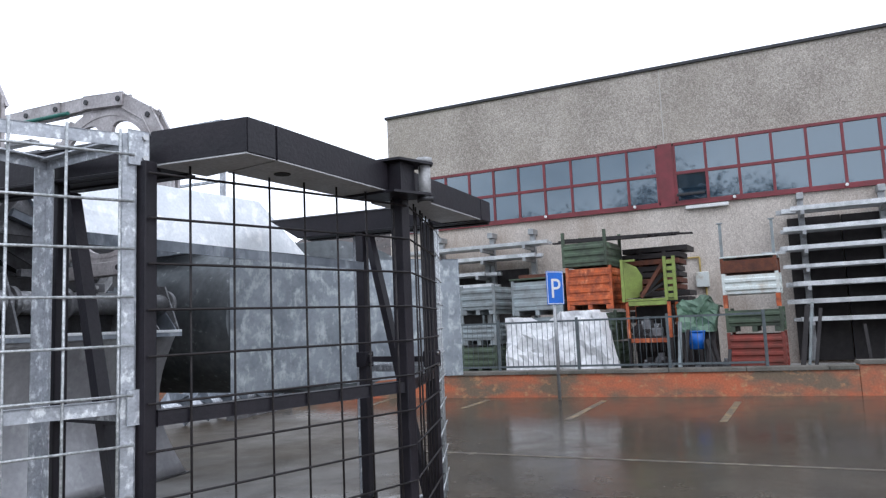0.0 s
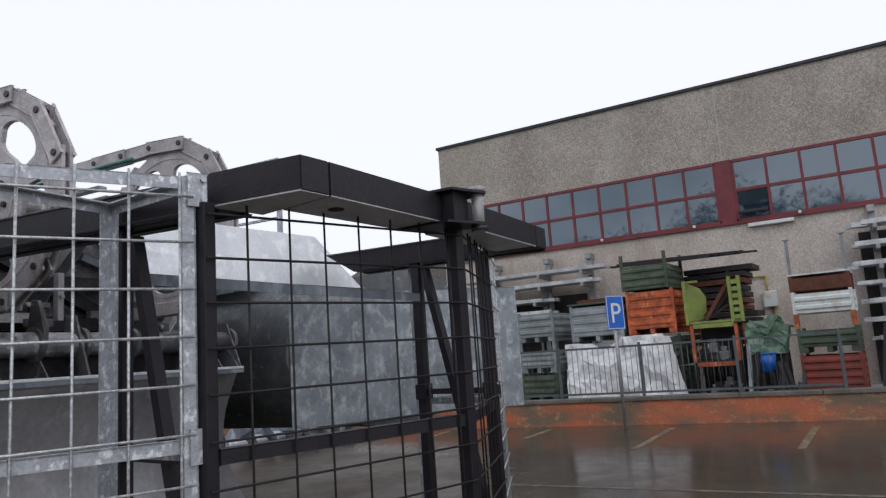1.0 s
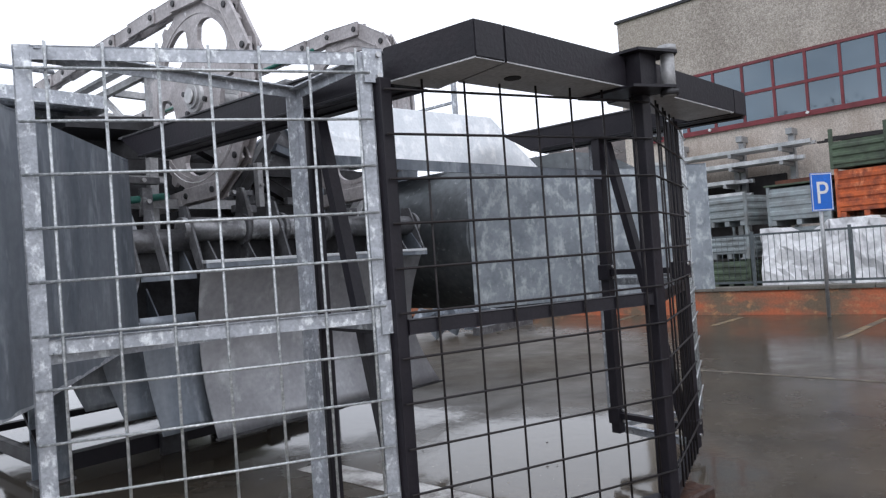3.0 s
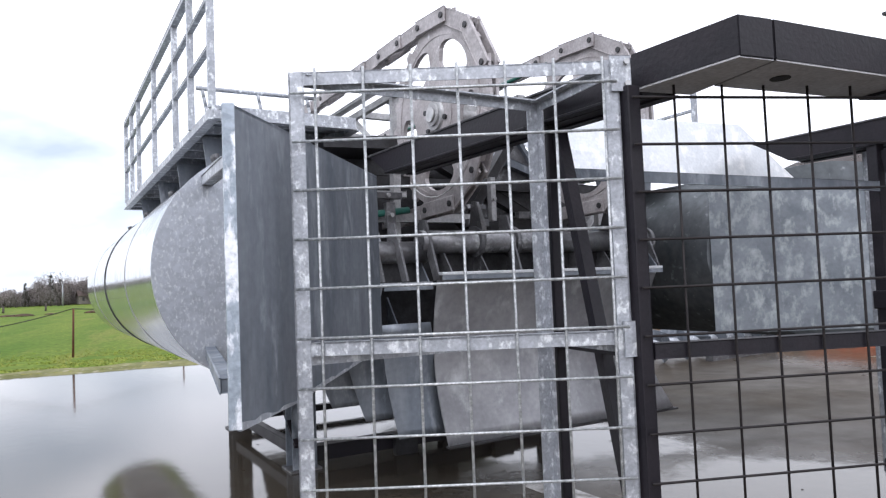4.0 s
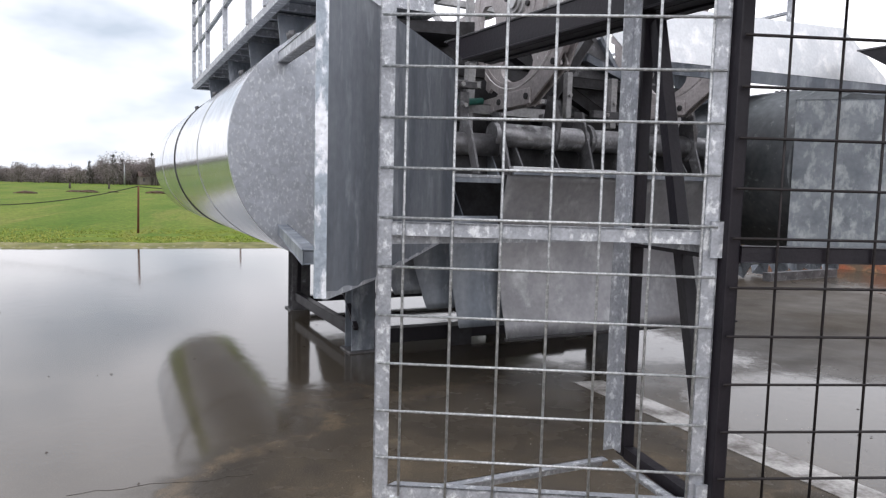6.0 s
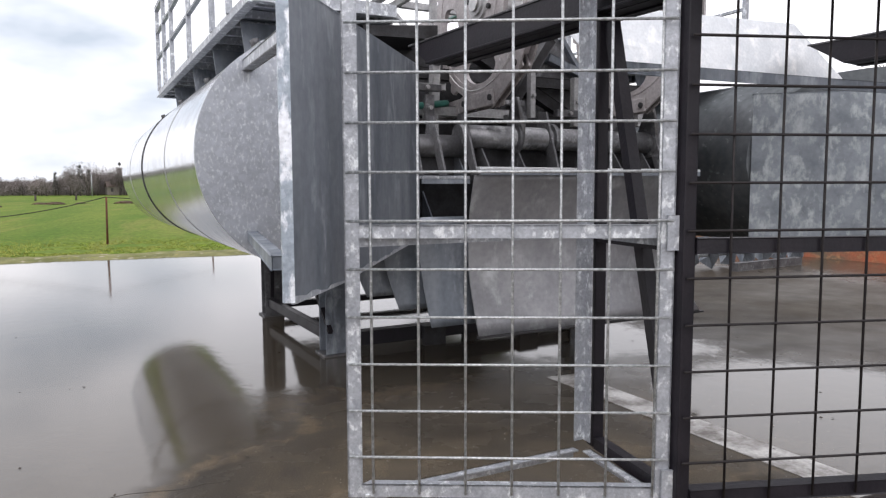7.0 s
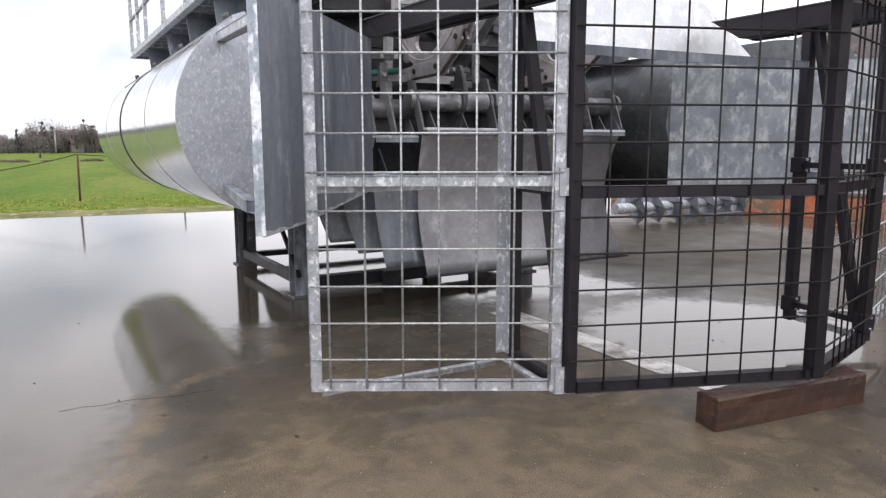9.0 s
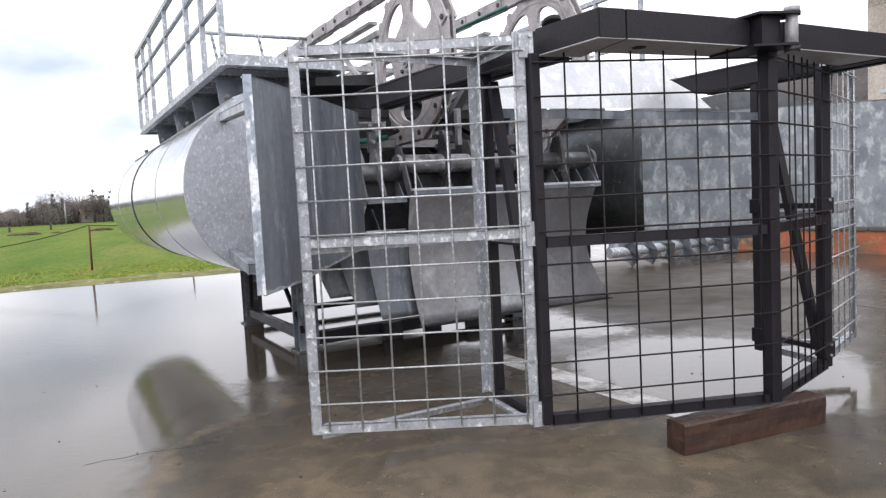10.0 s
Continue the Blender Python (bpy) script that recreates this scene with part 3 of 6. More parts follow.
for k in range(230):
    x = rng.uniform(-130, 60) if k < 120 else rng.uniform(-48, -4)
    y = rng.uniform(142, 172)
    h = canopy(x) * rng.uniform(0.85, 1.25)
    if rng.random() < 0.14 and -24 < x < -4:
        h *= 1.1
        for s in range(6):
            twig_clump(be, rng, x, y, h * (0.18 + 0.16 * s), h * (0.20 - 0.03 * s), 60, 0.42)
        tube(bt, (x, y, 0), (x, y, h * 1.12), 0.14, 5, 0.03)
        continue
    tube(bt, (x, y, 0), (x + rng.uniform(-.3, .3), y, h * 0.6), 0.13, 5, 0.06)
    for s in range(7):
        a = rng.uniform(0, math.tau)
        reach = rng.uniform(0.16, 0.32)
        tip = Vector((x + math.cos(a) * h * reach, y + math.sin(a) * h * reach, h * rng.uniform(0.72, 1.0)))
        tube(bt, (x, y, h * 0.35), tip, 0.07, 4, 0.02)
        twig_clump(bm, rng, x + math.cos(a) * h * 0.2, y + math.sin(a) * h * 0.2, h * rng.uniform(0.2, 0.92), h * 0.22, 70, 0.32)
for k in range(3800):
    x = rng.uniform(-170, 75) if k < 2200 else rng.uniform(-45, 0)
    twig_clump(bm, rng, x, rng.uniform(150, 176), rng.uniform(0.1, max(0.6, canopy(x) * 0.8)), rng.uniform(0.4, 1.0), 90, 0.30)
single("far_trees", bm, TWIG, "row of bare brown trees and scrub beyond the meadow", "trees", kind="stuff")
single("far_trunks", bt, BARK, "thin dark trunks of the far trees", "trees", kind="stuff")
single("far_evergreens", be, EVERGREEN, "dark evergreen trees among the bare ones", "trees", kind="stuff")

# trees across the yard, opposite the hall, seen only in its windows
rng = random.Random(71)
bm, bt = B(), B()
for k in range(75):
    x, y = rng.uniform(-78, -60), -30 + 100 * k / 75 + rng.uniform(-1, 1)
    h = 15 + 6.5 * noise.noise((y * 0.09, 1.0, 0)) + rng.uniform(-1.2, 1.2) + (2.5 if y < 25 else 0)
    tube(bt, (x, y, 0), (x, y, h * 0.7), 0.28, 6, 0.12)
    for s in range(9):
        a = rng.uniform(0, math.tau)
        tube(bt, (x, y, h * 0.35), (x + math.cos(a) * h * 0.18, y + math.sin(a) * h * 0.18, h * rng.uniform(0.6, 0.9)), 0.12, 4, 0.04)
        twig_clump(bm, rng, x + math.cos(a) * h * 0.14, y + math.sin(a) * h * 0.14, h * rng.uniform(0.2, 0.88), h * 0.19, 230, 0.75)
single("roadside_trees", bm, TWIG_DARK, "tall bare trees opposite the hall", "trees", kind="stuff")
single("roadside_trunks", bt, BARK, "trunks of the tall bare trees opposite the hall", "trees", kind="stuff")

house = thing("farmhouse", pose(-10.6, 149, 0.3, 0, 0, 12) @ Matrix.Scale(0.62, 4), "small pale farmhouse with a brown tiled roof, far off", "house")
bm = B()
box(bm, -3.5, 3.5, -2.5, 2.5, 0, 2.5)
part("wall", bm, RENDER_WALL, house)
bm = B()
slab(bm, [(-3.8, -2.9, 2.4), (3.8, -2.9, 2.4), (3.8, 0, 4.0), (-3.8, 0, 4.0)], (0, 0, 0.15))
slab(bm, [(-3.8, 0, 4.0), (3.8, 0, 4.0), (3.8, 2.9, 2.4), (-3.8, 2.9, 2.4)], (0, 0, 0.15))
part("roof", bm, ROOF_TILE, house)
for x in (-2.2, 0.2, 2.2):
    bm = B()
    box(bm, x - 0.35, x + 0.35, -2.55, -2.47, 1.0, 2.0)
    part("window", bm, INSIDE, house)

bm = B()
tube(bm, (-14.2, 139, 0), (-14.2, 139, 4.0), 0.13, 8, 0.09)
single("utility_pole", bm, POLE, "pale utility pole at the far side of the meadow", "pole")

rng = random.Random(5)
for x, y, r in ((-9.6, 69, 0.55), (-10.8, 70, 0.45), (-4.1, 71, 0.6), (-12.4, 60, 0.5), (-7.9, 72, 0.3)):
    bm = B()
    made = bmesh.ops.create_icosphere(bm, subdivisions=3, radius=1.0)["verts"]
    for v in made:
        k = 1 + 0.35 * noise.noise(v.co * 2.3 + Vector((x, y, 0)))
        v.co = (v.co.x * r * 1.6 * k, v.co.y * r * k, max(v.co.z, -0.1) * 0.42 * r * k)
    single("soil_mound", bm, SOIL, "low mound of bare brown soil on the meadow", "mound", pose(x, y, 0.05), "soil mounds on the meadow")

# two small orchard trees in the meadow
for x, y, h in ((-15.0, 92, 2.1), (-11.2, 95, 2.6)):
    rng = random.Random(int(-x * 10))
    tree = thing("orchard_tree", pose(x, y, 0.05), "small bare round-headed tree standing in the meadow", "tree", "orchard trees in the meadow")
    bm = B()
    tube(bm, (0, 0, -0.1), (0.05, 0, h * 0.42), 0.13, 7, 0.09)
    for k in range(9):
        a = rng.uniform(0, math.tau)
        tube(bm, (0.05, 0, h * 0.36), (math.cos(a) * h * 0.32, math.sin(a) * h * 0.32, h * rng.uniform(0.6, 0.95)), 0.06, 5, 0.015)
    part("trunk", bm, BARK, tree)
    bm = B()
    for k in range(16):
        a = rng.uniform(0, math.tau)
        twig_clump(bm, rng, math.cos(a) * h * 0.28 * rng.random(), math.sin(a) * h * 0.28 * rng.random(), h * rng.uniform(0.5, 0.92), h * 0.2, 60, 0.22)
    part("crown", bm, TWIG, tree)

# pasture fence: thin posts and a sagging line
posts = [(-13.2, 19.4, 0.95), (-6.3, 19.15, 0.9), (-0.90, 18.97, 1.15), (1.6, 22.4, 1.1)]
for x, y, h in posts:
    bm = B()
    tube(bm, (0, 0, -0.1), (0.02, 0, h), 0.028, 7, 0.022)
    single("fence_post", bm, RUST, "thin rusty iron fence post in the grass", "fence post", pose(x, y, 0.03), "pasture fence posts")
bm = B()
for (x0, y0, h0), (x1, y1, h1), sag in zip(posts, posts[1:], (0.25, 0.5, 0.1)):
    pts = []
    for k in range(15):
        u = k / 14
        low = h0 - 0.12 if x0 < -3 else h0
        pts.append(Vector((x0 + (x1 - x0) * u, y0 + (y1 - y0) * u, 0.03 + (low + (h1 - low) * u) - sag * 4 * u * (1 - u) * (0.6 if h1 > 1 else 1))))
    for a, b in zip(pts, pts[1:]):
        tube(bm, a, b, 0.011, 5, caps=False)
single("fence_line", bm, RUBBER, "black cable sagging between the fence posts", "cable")

# ---------------------------------------------------------------- industrial hall
# the hall stands a little askew to the low wall; y runs along its front from the red pier, x into the building
HALL = Matrix.Translation((17.8, 3.953, 0)) @ Matrix.Rotation(radians(4.71), 4, "Z")
BASE = HALL
HALL_N, HALL_S, HALL_TOP = 7.68, -21.0, 7.43
WIN_LO, WIN_HI = 4.06, 5.54
hall = thing("hall", pose(0, 0, 0), "grey exposed-aggregate industrial hall with red-framed window band", "building", kind="structure")


def hall_wall(name, z0, z1, mat, y0, y1, proud=0.0):
    bm = B()
    box(bm, -proud, 0.25, y0, y1, z0, z1)
    return part(name, bm, mat, hall)


joints = [HALL_S, -8.0, 0.0, HALL_N]
for y0, y1 in zip(joints, joints[1:]):
    hall_wall("upper_panel", WIN_HI, HALL_TOP, HALL_UP, y0 + 0.012, y1 - 0.012, 0.006)
hall_wall("panel_joint", WIN_HI, HALL_TOP - 0.02, JOINT, HALL_S + 0.05, HALL_N - 0.05)
hall_wall("lower_wall", 0.0, WIN_LO, HALL_LOW, HALL_S, HALL_N)
hall_wall("end_pier", WIN_LO, WIN_HI, HALL_LOW, 7.2, HALL_N)
bm = B()
box(bm, 0.25, 16, HALL_N - 0.25, HALL_N, 0, HALL_TOP)
part("side_wall", bm, HALL_UP, hall)
bm = B()
box(bm, 0.25, 16, HALL_S, HALL_S + 0.25, 0, HALL_TOP)
box(bm, 15.75, 16, HALL_S + 0.25, HALL_N - 0.25, 0, HALL_TOP)
part("back_wall", bm, HALL_UP, hall)
bm = B()
box(bm, -0.06, 16, HALL_S - 0.04, HALL_N + 0.04, HALL_TOP, HALL_TOP + 0.07)
part("roof", bm, COPING, hall, "dark metal roof edge")
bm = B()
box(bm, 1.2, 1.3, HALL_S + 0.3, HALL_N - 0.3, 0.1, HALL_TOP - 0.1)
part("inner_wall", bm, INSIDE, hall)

PANE = 0.707


def window_run(y_from, y_to, first_open):
    """A band of red windows, two panes high, from one pier to the next."""
    win = part("window", B(), RED_FRAME, hall)
    bm = B()
    z_mid = 4.80
    for z in (WIN_LO + 0.035, z_mid, WIN_HI - 0.03):
        box(bm, -0.035, 0.06, y_to, y_from, z - 0.035, z + 0.035)
    y = y_from
    while y > y_to - 0.01:
        box(bm, -0.03, 0.065, y - 0.03, y + 0.03, WIN_LO + 0.07, WIN_HI - 0.06)
        y -= PANE
    bm.to_mesh(win.data)
    bm.free()
    y = y_from
    k = 0
    while y - PANE > y_to - 0.05:
        for z0, z1 in ((WIN_LO + 0.07, z_mid - 0.035), (z_mid + 0.035, WIN_HI - 0.06)):
            bm = B()
            box(bm, 0.0, 0.012, y - PANE + 0.03, y - 0.03, z0, z1)
            pane = part("pane", bm, GLASS, win)
            if first_open and k == 0 and z0 < 4.5:
                pane.matrix_basis = Matrix.Translation((0, 0, z1)) @ Euler((0, radians(-9), 0)).to_matrix().to_4x4() @ Matrix.Translation((0, 0, -z1))
        y -= PANE
        k += 1


window_run(0.204 + 9 * PANE, 0.204, False)
window_run(-0.204, -0.204 - 16 * PANE, True)
window_run(-11.9, HALL_S + 0.6, False)
for y0, y1 in ((-0.172, 0.172), (-11.87, -11.54)):
    bm = B()
    box(bm, -0.045, 0.05, y0, y1, WIN_LO - 0.02, WIN_HI + 0.01)
    part("pier", bm, RED_FRAME, hall, "dull red pier between the window runs")
bm = B()
box(bm, -0.07, 0.0, -20, 7.2, WIN_LO - 0.05, WIN_LO)
part("sill", bm, RED_FRAME, hall)
for k in range(9):
    bm = B()
    tube(bm, (-0.07, 5.28 - k * 2.25, WIN_LO + 0.02), (-0.13, 5.28 - k * 2.25, WIN_LO + 0.02), 0.035, 8)
    part("drip_spout", bm, WHITE, hall)
bm = B()
box(bm, -0.20, -0.12, -0.84, -0.22, WIN_LO + 0.16, WIN_LO + 0.22, 0.01)
part("vent_stay", bm, DARK_STEEL, hall)

bm = B()
box(bm, -0.12, 0.0, -0.47, 0.47, -0.04, 0.04, 0.01)
light = part("strip_light", bm, WHITE)
light.matrix_basis = BASE @ pose(-0.003, -0.86, 3.94, 0)
tagged(light, "white weatherproof strip light on the hall wall", "lamp")

lamp = thing("wall_lamp", pose(0, HALL_N, 6.1), "small white lamp on an arm at the hall corner", "lamp")
bm = B()
tube(bm, (0.1, 0.0, 0), (0.0, 0.9, 0.1), 0.03, 8)
part("arm", bm, POLE, lamp)
bm = B()
box(bm, -0.14, 0.14, 0.85, 1.45, 0.06, 0.17, 0.03)
part("head", bm, WHITE, lamp)

bm = B()
for p, q in (((-0.05, -0.02, 2.75), (-0.05, -0.60, 2.75)), ((-0.05, -0.60, 2.75), (-0.05, -0.60, 2.35)), ((-0.05, -0.70, 2.1), (-0.05, -0.70, 1.2))):
    tube(bm, p, q, 0.022, 8)
single("gas_pipe", bm, YELLOW_PIPE, "thin yellow gas pipe on the hall wall", "pipe")
bm = B()
box(bm, -0.18, -0.004, -0.78, -0.50, 2.05, 2.4, 0.015)
single("meter_box", bm, BIN_WHITE, "pale metal meter box on the hall wall", "meter box")

# ---------------------------------------------------------------- retaining wall, yard, rail fence, sign
BASE = SITE
WX = 13.66
SLANT = radians(10)


def along_wall(x, z=0.0):
    """The slanting line of the low wall, moved sideways by x and up by z."""
    return Matrix.Translation((WX, 5.15, z)) @ Matrix.Rotation(SLANT, 4, "Z") @ Matrix.Translation((x, -5.15, 0))


low_wall = thing("low_wall", along_wall(0), "low retaining wall with peeling orange paint", "wall", kind="structure")
bm = B()
box(bm, 0, 0.25, 0.42, 14.6, -0.05, 0.42, 0.01)
part("wall_face", bm, ORANGE_WALL, low_wall)
bm = B()
box(bm, 0, 0.25, -16, 0.415, -0.05, 0.50, 0.01)
part("wall_face", bm, ORANGE_WALL, low_wall)
y = 14.6
while y > -15:
    top = 0.42 if y > 0.5 else 0.50
    y1 = max(y - 1.25, 0.42) if y > 0.5 else y - 1.25
    bm = B()
    box(bm, -0.04, 0.30, y1 + 0.006, y - 0.006, top, top + 0.065, 0.008)
    part("coping", bm, COPE_STONE, low_wall)
    y = y1
bm = B()
slab(bm, [along_wall(0.252) @ Vector((0, -14.5, -0.02)), (17.6, -15.5, -0.02), (17.2, 14.5, -0.02), along_wall(0.252) @ Vector((0, 14.5, -0.02))], (0, 0, 0.35))
single("yard_slab", bm, CONCRETE, "raised concrete storage yard in front of the hall", "pavement", kind="structure")

fence = thing("rail_fence", along_wall(0.14, 0.485), "grey steel bar fence on the low wall", "fence")
bm = B()
tube(bm, (0, 0, 0.05), (0, 0, 0.90), 0.006, 5)
bar0 = part("bar", bm, FENCE, fence)
bar0.matrix_basis = pose(0, 14.0, 0)
for i in range(1, 118):
    y = 14.0 - i * 0.098
    if y < 2.6:
        break
    repeat("bar", bar0, fence, pose(0, y, 0))
for y in (14.1, 12.55, 11.0, 9.45, 7.95, 6.42, 4.92, 3.32, 1.75):
    bm = B()
    box(bm, -0.025, 0.025, y - 0.025, y + 0.025, 0, 0.96, 0.004)
    part("post", bm, FENCE, fence)
for z in (0.07, 0.90):
    bm = B()
    box(bm, -0.012, 0.012, 1.78, 14.1, z - 0.018, z + 0.018)
    part("rail", bm, FENCE, fence)

sign = thing("parking_sign", pose(13.25, 5.15, 0), "blue parking sign with white P on a grey pole", "sign")
bm = B()
tube(bm, (0.02, 0, 0), (0.02, 0, 2.28), 0.03, 12)
part("pole", bm, POLE, sign)
face = part("sign_plate", B(), SIGN_BLUE, sign)
bm = B()
box(bm, -0.006, 0.006, -0.2, 0.2, 1.69, 2.29, 0.003)
bm.to_mesh(face.data)
bm.free()
SIGN_TURN = Euler((0, 0, radians(62))).to_matrix().to_4x4()
face.matrix_basis = Matrix.Translation((0.0, -0.04, 0)) @ SIGN_TURN
txt = bpy.data.curves.new("letter", "FONT")
txt.body = "P"
txt.size = 0.5
txt.extrude = 0.002
txt.align_x = "CENTER"
letter = new("letter", txt)
letter.data.materials.append(WHITE)
letter.parent = face
letter.matrix_basis = Matrix.Translation((-0.009, 0, 1.81)) @ Euler((radians(90), 0, radians(-90))).to_matrix().to_4x4()
bm = B()
for y0, y1, z0, z1 in ((-0.19, 0.19, 2.268, 2.28), (-0.19, 0.19, 1.70, 1.712), (-0.19, -0.178, 1.712, 2.268), (0.178, 0.19, 1.712, 2.268)):
    box(bm, -0.0085, -0.0062, y0, y1, z0, z1)
part("border", bm, WHITE, face)

# road paint
BASE = Matrix.Identity(4)
for x0, x1, y0, y1 in ((11.4, 12.6, 6.30, 6.42), (10.5, 12.85, 4.10, 4.28), (10.8, 13.05, 2.03, 2.13), (10.9, 13.2, -0.13, -0.03), (11.3, 12.6, 8.25, 8.55)):
    bm = B()
    slab(bm, [(x0, y0 - 0.05, 0.001), (x1, y1 - 0.05, 0.001), (x1, y1 + 0.05, 0.001), (x0, y0 + 0.05, 0.001)], (0, 0, 0.003))
    single("parking_line", bm, LINE, "worn yellowish parking line on wet asphalt", "road marking", group="parking bay lines", kind="structure")
bm = B()
slab(bm, [(7.68, 5.2, 0.001), (8.17, 0.3, 0.001), (8.23, 0.3, 0.001), (7.74, 5.2, 0.001)], (0, 0, 0.003))
single("parking_line", bm, LINE_FAINT, "nearly worn-off parking line on wet asphalt", "road marking", group="parking bay lines", kind="structure")
bm = B()
slab(bm, [(3.53, 2.75, 0.001), (3.76, 2.75, 0.001), (3.45, 5.0, 0.001), (3.22, 5.0, 0.001)], (0, 0, 0.003))
single("white_line", bm, LINE_WHITE, "worn white line on the wet asphalt by the cage", "road marking", kind="structure")
rng = random.Random(12)
bm = B()
p = Vector((0.20, 3.95, 0.0006))
for k in range(14):
    q = p + Vector((0.055, 0.0085 + rng.uniform(-0.022, 0.022), 0))
    w = rng.uniform(0.0004, 0.0013)
    slab(bm, [p + Vector((0, -w, 0)), q + Vector((0, -w, 0)), q + Vector((0, w, 0)), p + Vector((0, w, 0))], (0, 0, 0.0012))
    p = q
single("crack", bm, CRACK, "thin dark crack across the wet asphalt", "crack", kind="structure")
bm = B()
for k in range(110):
    x, y = rng.uniform(-2.5, 2.2), rng.uniform(0.8, 9)
    if k > 70:
        x, y = rng.uniform(2.2, 6), rng.uniform(0.8, 6)
    r = rng.uniform(0.004, 0.012)
    a = rng.uniform(0, 3)
    c, s = math.cos(a) * r, math.sin(a) * r
    bm.faces.new([bm.verts.new(v) for v in ((x - c, y - s, 0.003), (x + s, y - c, 0.006), (x + c * 1.6, y + s * 1.6, 0.008), (x - s, y + c, 0.004))])
single("leaf_litter", bm, LEAF, "scattered dark leaf bits on the wet asphalt", "leaves", kind="stuff")

bm = B()
for k in range(520):
    x, y = rng.uniform(0.2, 4.2), rng.uniform(1.0, 4.3)
    if x < 0.5 + 0.25 * (y - 2.0):
        continue
    r = rng.uniform(0.0012, 0.0028) * (1.7 if k % 9 == 0 else 1.0)
    made = bmesh.ops.create_icosphere(bm, subdivisions=1, radius=r)["verts"]
    for v in made:
        v.co = (v.co.x * rng.uniform(0.8, 1.2) + x, v.co.y + y, v.co.z * 0.6 + r * 0.4)
single("grit", bm, STONE, "scattered pale grit on the wet asphalt", "grit", kind="stuff")

# ---------------------------------------------------------------- hinged mesh cage in front of the vessel
Z0, ZM, Z1 = 0.205, 1.228, 2.200
UP = Vector((0, 0, 1))


def flat(p, z):
    return Vector((p[0], p[1], z))


def wires(parent, p, q, starts, levels, z_lo, z_hi, r, mat, off, over=0.02):
    """Welded mesh between two uprights: every wire is a piece of its own."""
    p, q = Vector((*p, 0)), Vector((*q, 0))
    d = (q - p).normalized()
    nrm = Vector((d.y, -d.x, 0)) * off
    length = (q - p).length
    bm = B()
    tube(bm, (0, 0, z_lo), (0, 0, z_hi), r, 6)
    first = part("wire", bm, mat, parent)
    rng = random.Random(int(length * 1000))
    for k, s in enumerate(starts):
        m = Matrix.Translation(p + d * s + nrm) @ Euler((rng.uniform(-0.002, 0.002), rng.uniform(-0.003, 0.003), 0)).to_matrix().to_4x4()
        if k == 0:
            first.matrix_basis = m
        else:
            repeat("wire", first, parent, m)
    bm = B()
    tube(bm, (-over, 0, 0), (length + over, 0, 0), r, 6)
    first = part("wire", bm, mat, parent)
    turn = Matrix.Rotation(math.atan2(d.y, d.x), 4, "Z")
    for k, z in enumerate(levels):
        m = Matrix.Translation(p + nrm + Vector((0, 0, z)) - Vector((d.y, -d.x, 0)) * (-1.8 * r)) @ turn
        if k == 0:
            first.matrix_basis = m
        else:
            repeat("wire", first, parent, m)


def bolt(parent, p, n, r=0.011):
    bm = B()
    p, n = Vector(p), Vector(n).normalized()
    tube(bm, p, p + n * 0.012, r, 6)
    return part("bolt", bm, BOLT, parent)


def galv_box(parent, g1, g2, g3, outward):
    """Triangular galvanised box: three angle posts, three levels of rails, mesh on the front."""
    g1, g2, g3 = [Vector((*g, 0)) for g in (g1, g2, g3)]
    f = (g2 - g1).normalized()
    back = (g3 - (g1 + g2) / 2).normalized()
    for g, a, b in ((g1, f, (g3 - g1).normalized()), (g2, -f, (g3 - g2).normalized())):
        bm = B()
        angle_iron(bm, flat(g, Z0), flat(g, Z1), a, b)
        part("post", bm, GALV, parent)
    bm = B()
    angle_iron(bm, flat(g3, Z0 + 0.04), flat(g3, Z1 - 0.052), (g1 - g3).normalized(), (g2 - g3).normalized(), 0.055)
    part("post", bm, GALV, parent)
    for z in (Z0 + 0.052, ZM, Z1 - 0.002):
        bm = B()
        angle_iron(bm, flat(g1 + f * 0.052, z), flat(g2 - f * 0.052, z), -UP, back, 0.048)
        part("rail", bm, GALV, parent)
        for p, q, cut in ((g1, g3, 0.004), (g2, g3, 0.010)):
            cut = cut if z > 2 else 0.06
            d = (q - p).normalized()
            inner = Vector((-d.y, d.x, 0))
            if inner.dot((g1 + g2 + g3) / 3 - p) < 0:
                inner = -inner
            bm = B()
            angle_iron(bm, flat(p + d * 0.055, z - 0.004 - cut * 0.6), flat(q - d * cut, z - 0.004 - cut * 0.6), -UP, inner, 0.042)
            part("rail", bm, GALV, parent)
    length = (g2 - g1).length
    starts = [0.097 + 0.1715 * k for k in range(7) if 0.097 + 0.1715 * k < length - 0.04]
    levels = [2.117 - 0.1747 * k for k in range(11)]
    wires(parent, g1[:2], g2[:2], starts, levels, Z0 + 0.02, Z1 + 0.009, 0.0052, GALV_WIRE, outward * 0.0105, -0.012)


def black_post(parent, p, z0, z1, w=0.06):
    bm = B()
    box(bm, p[0] - w / 2, p[0] + w / 2, p[1] - w / 2, p[1] + w / 2, z0, z1, 0.006)
    return part("post", bm, BLACK, parent)


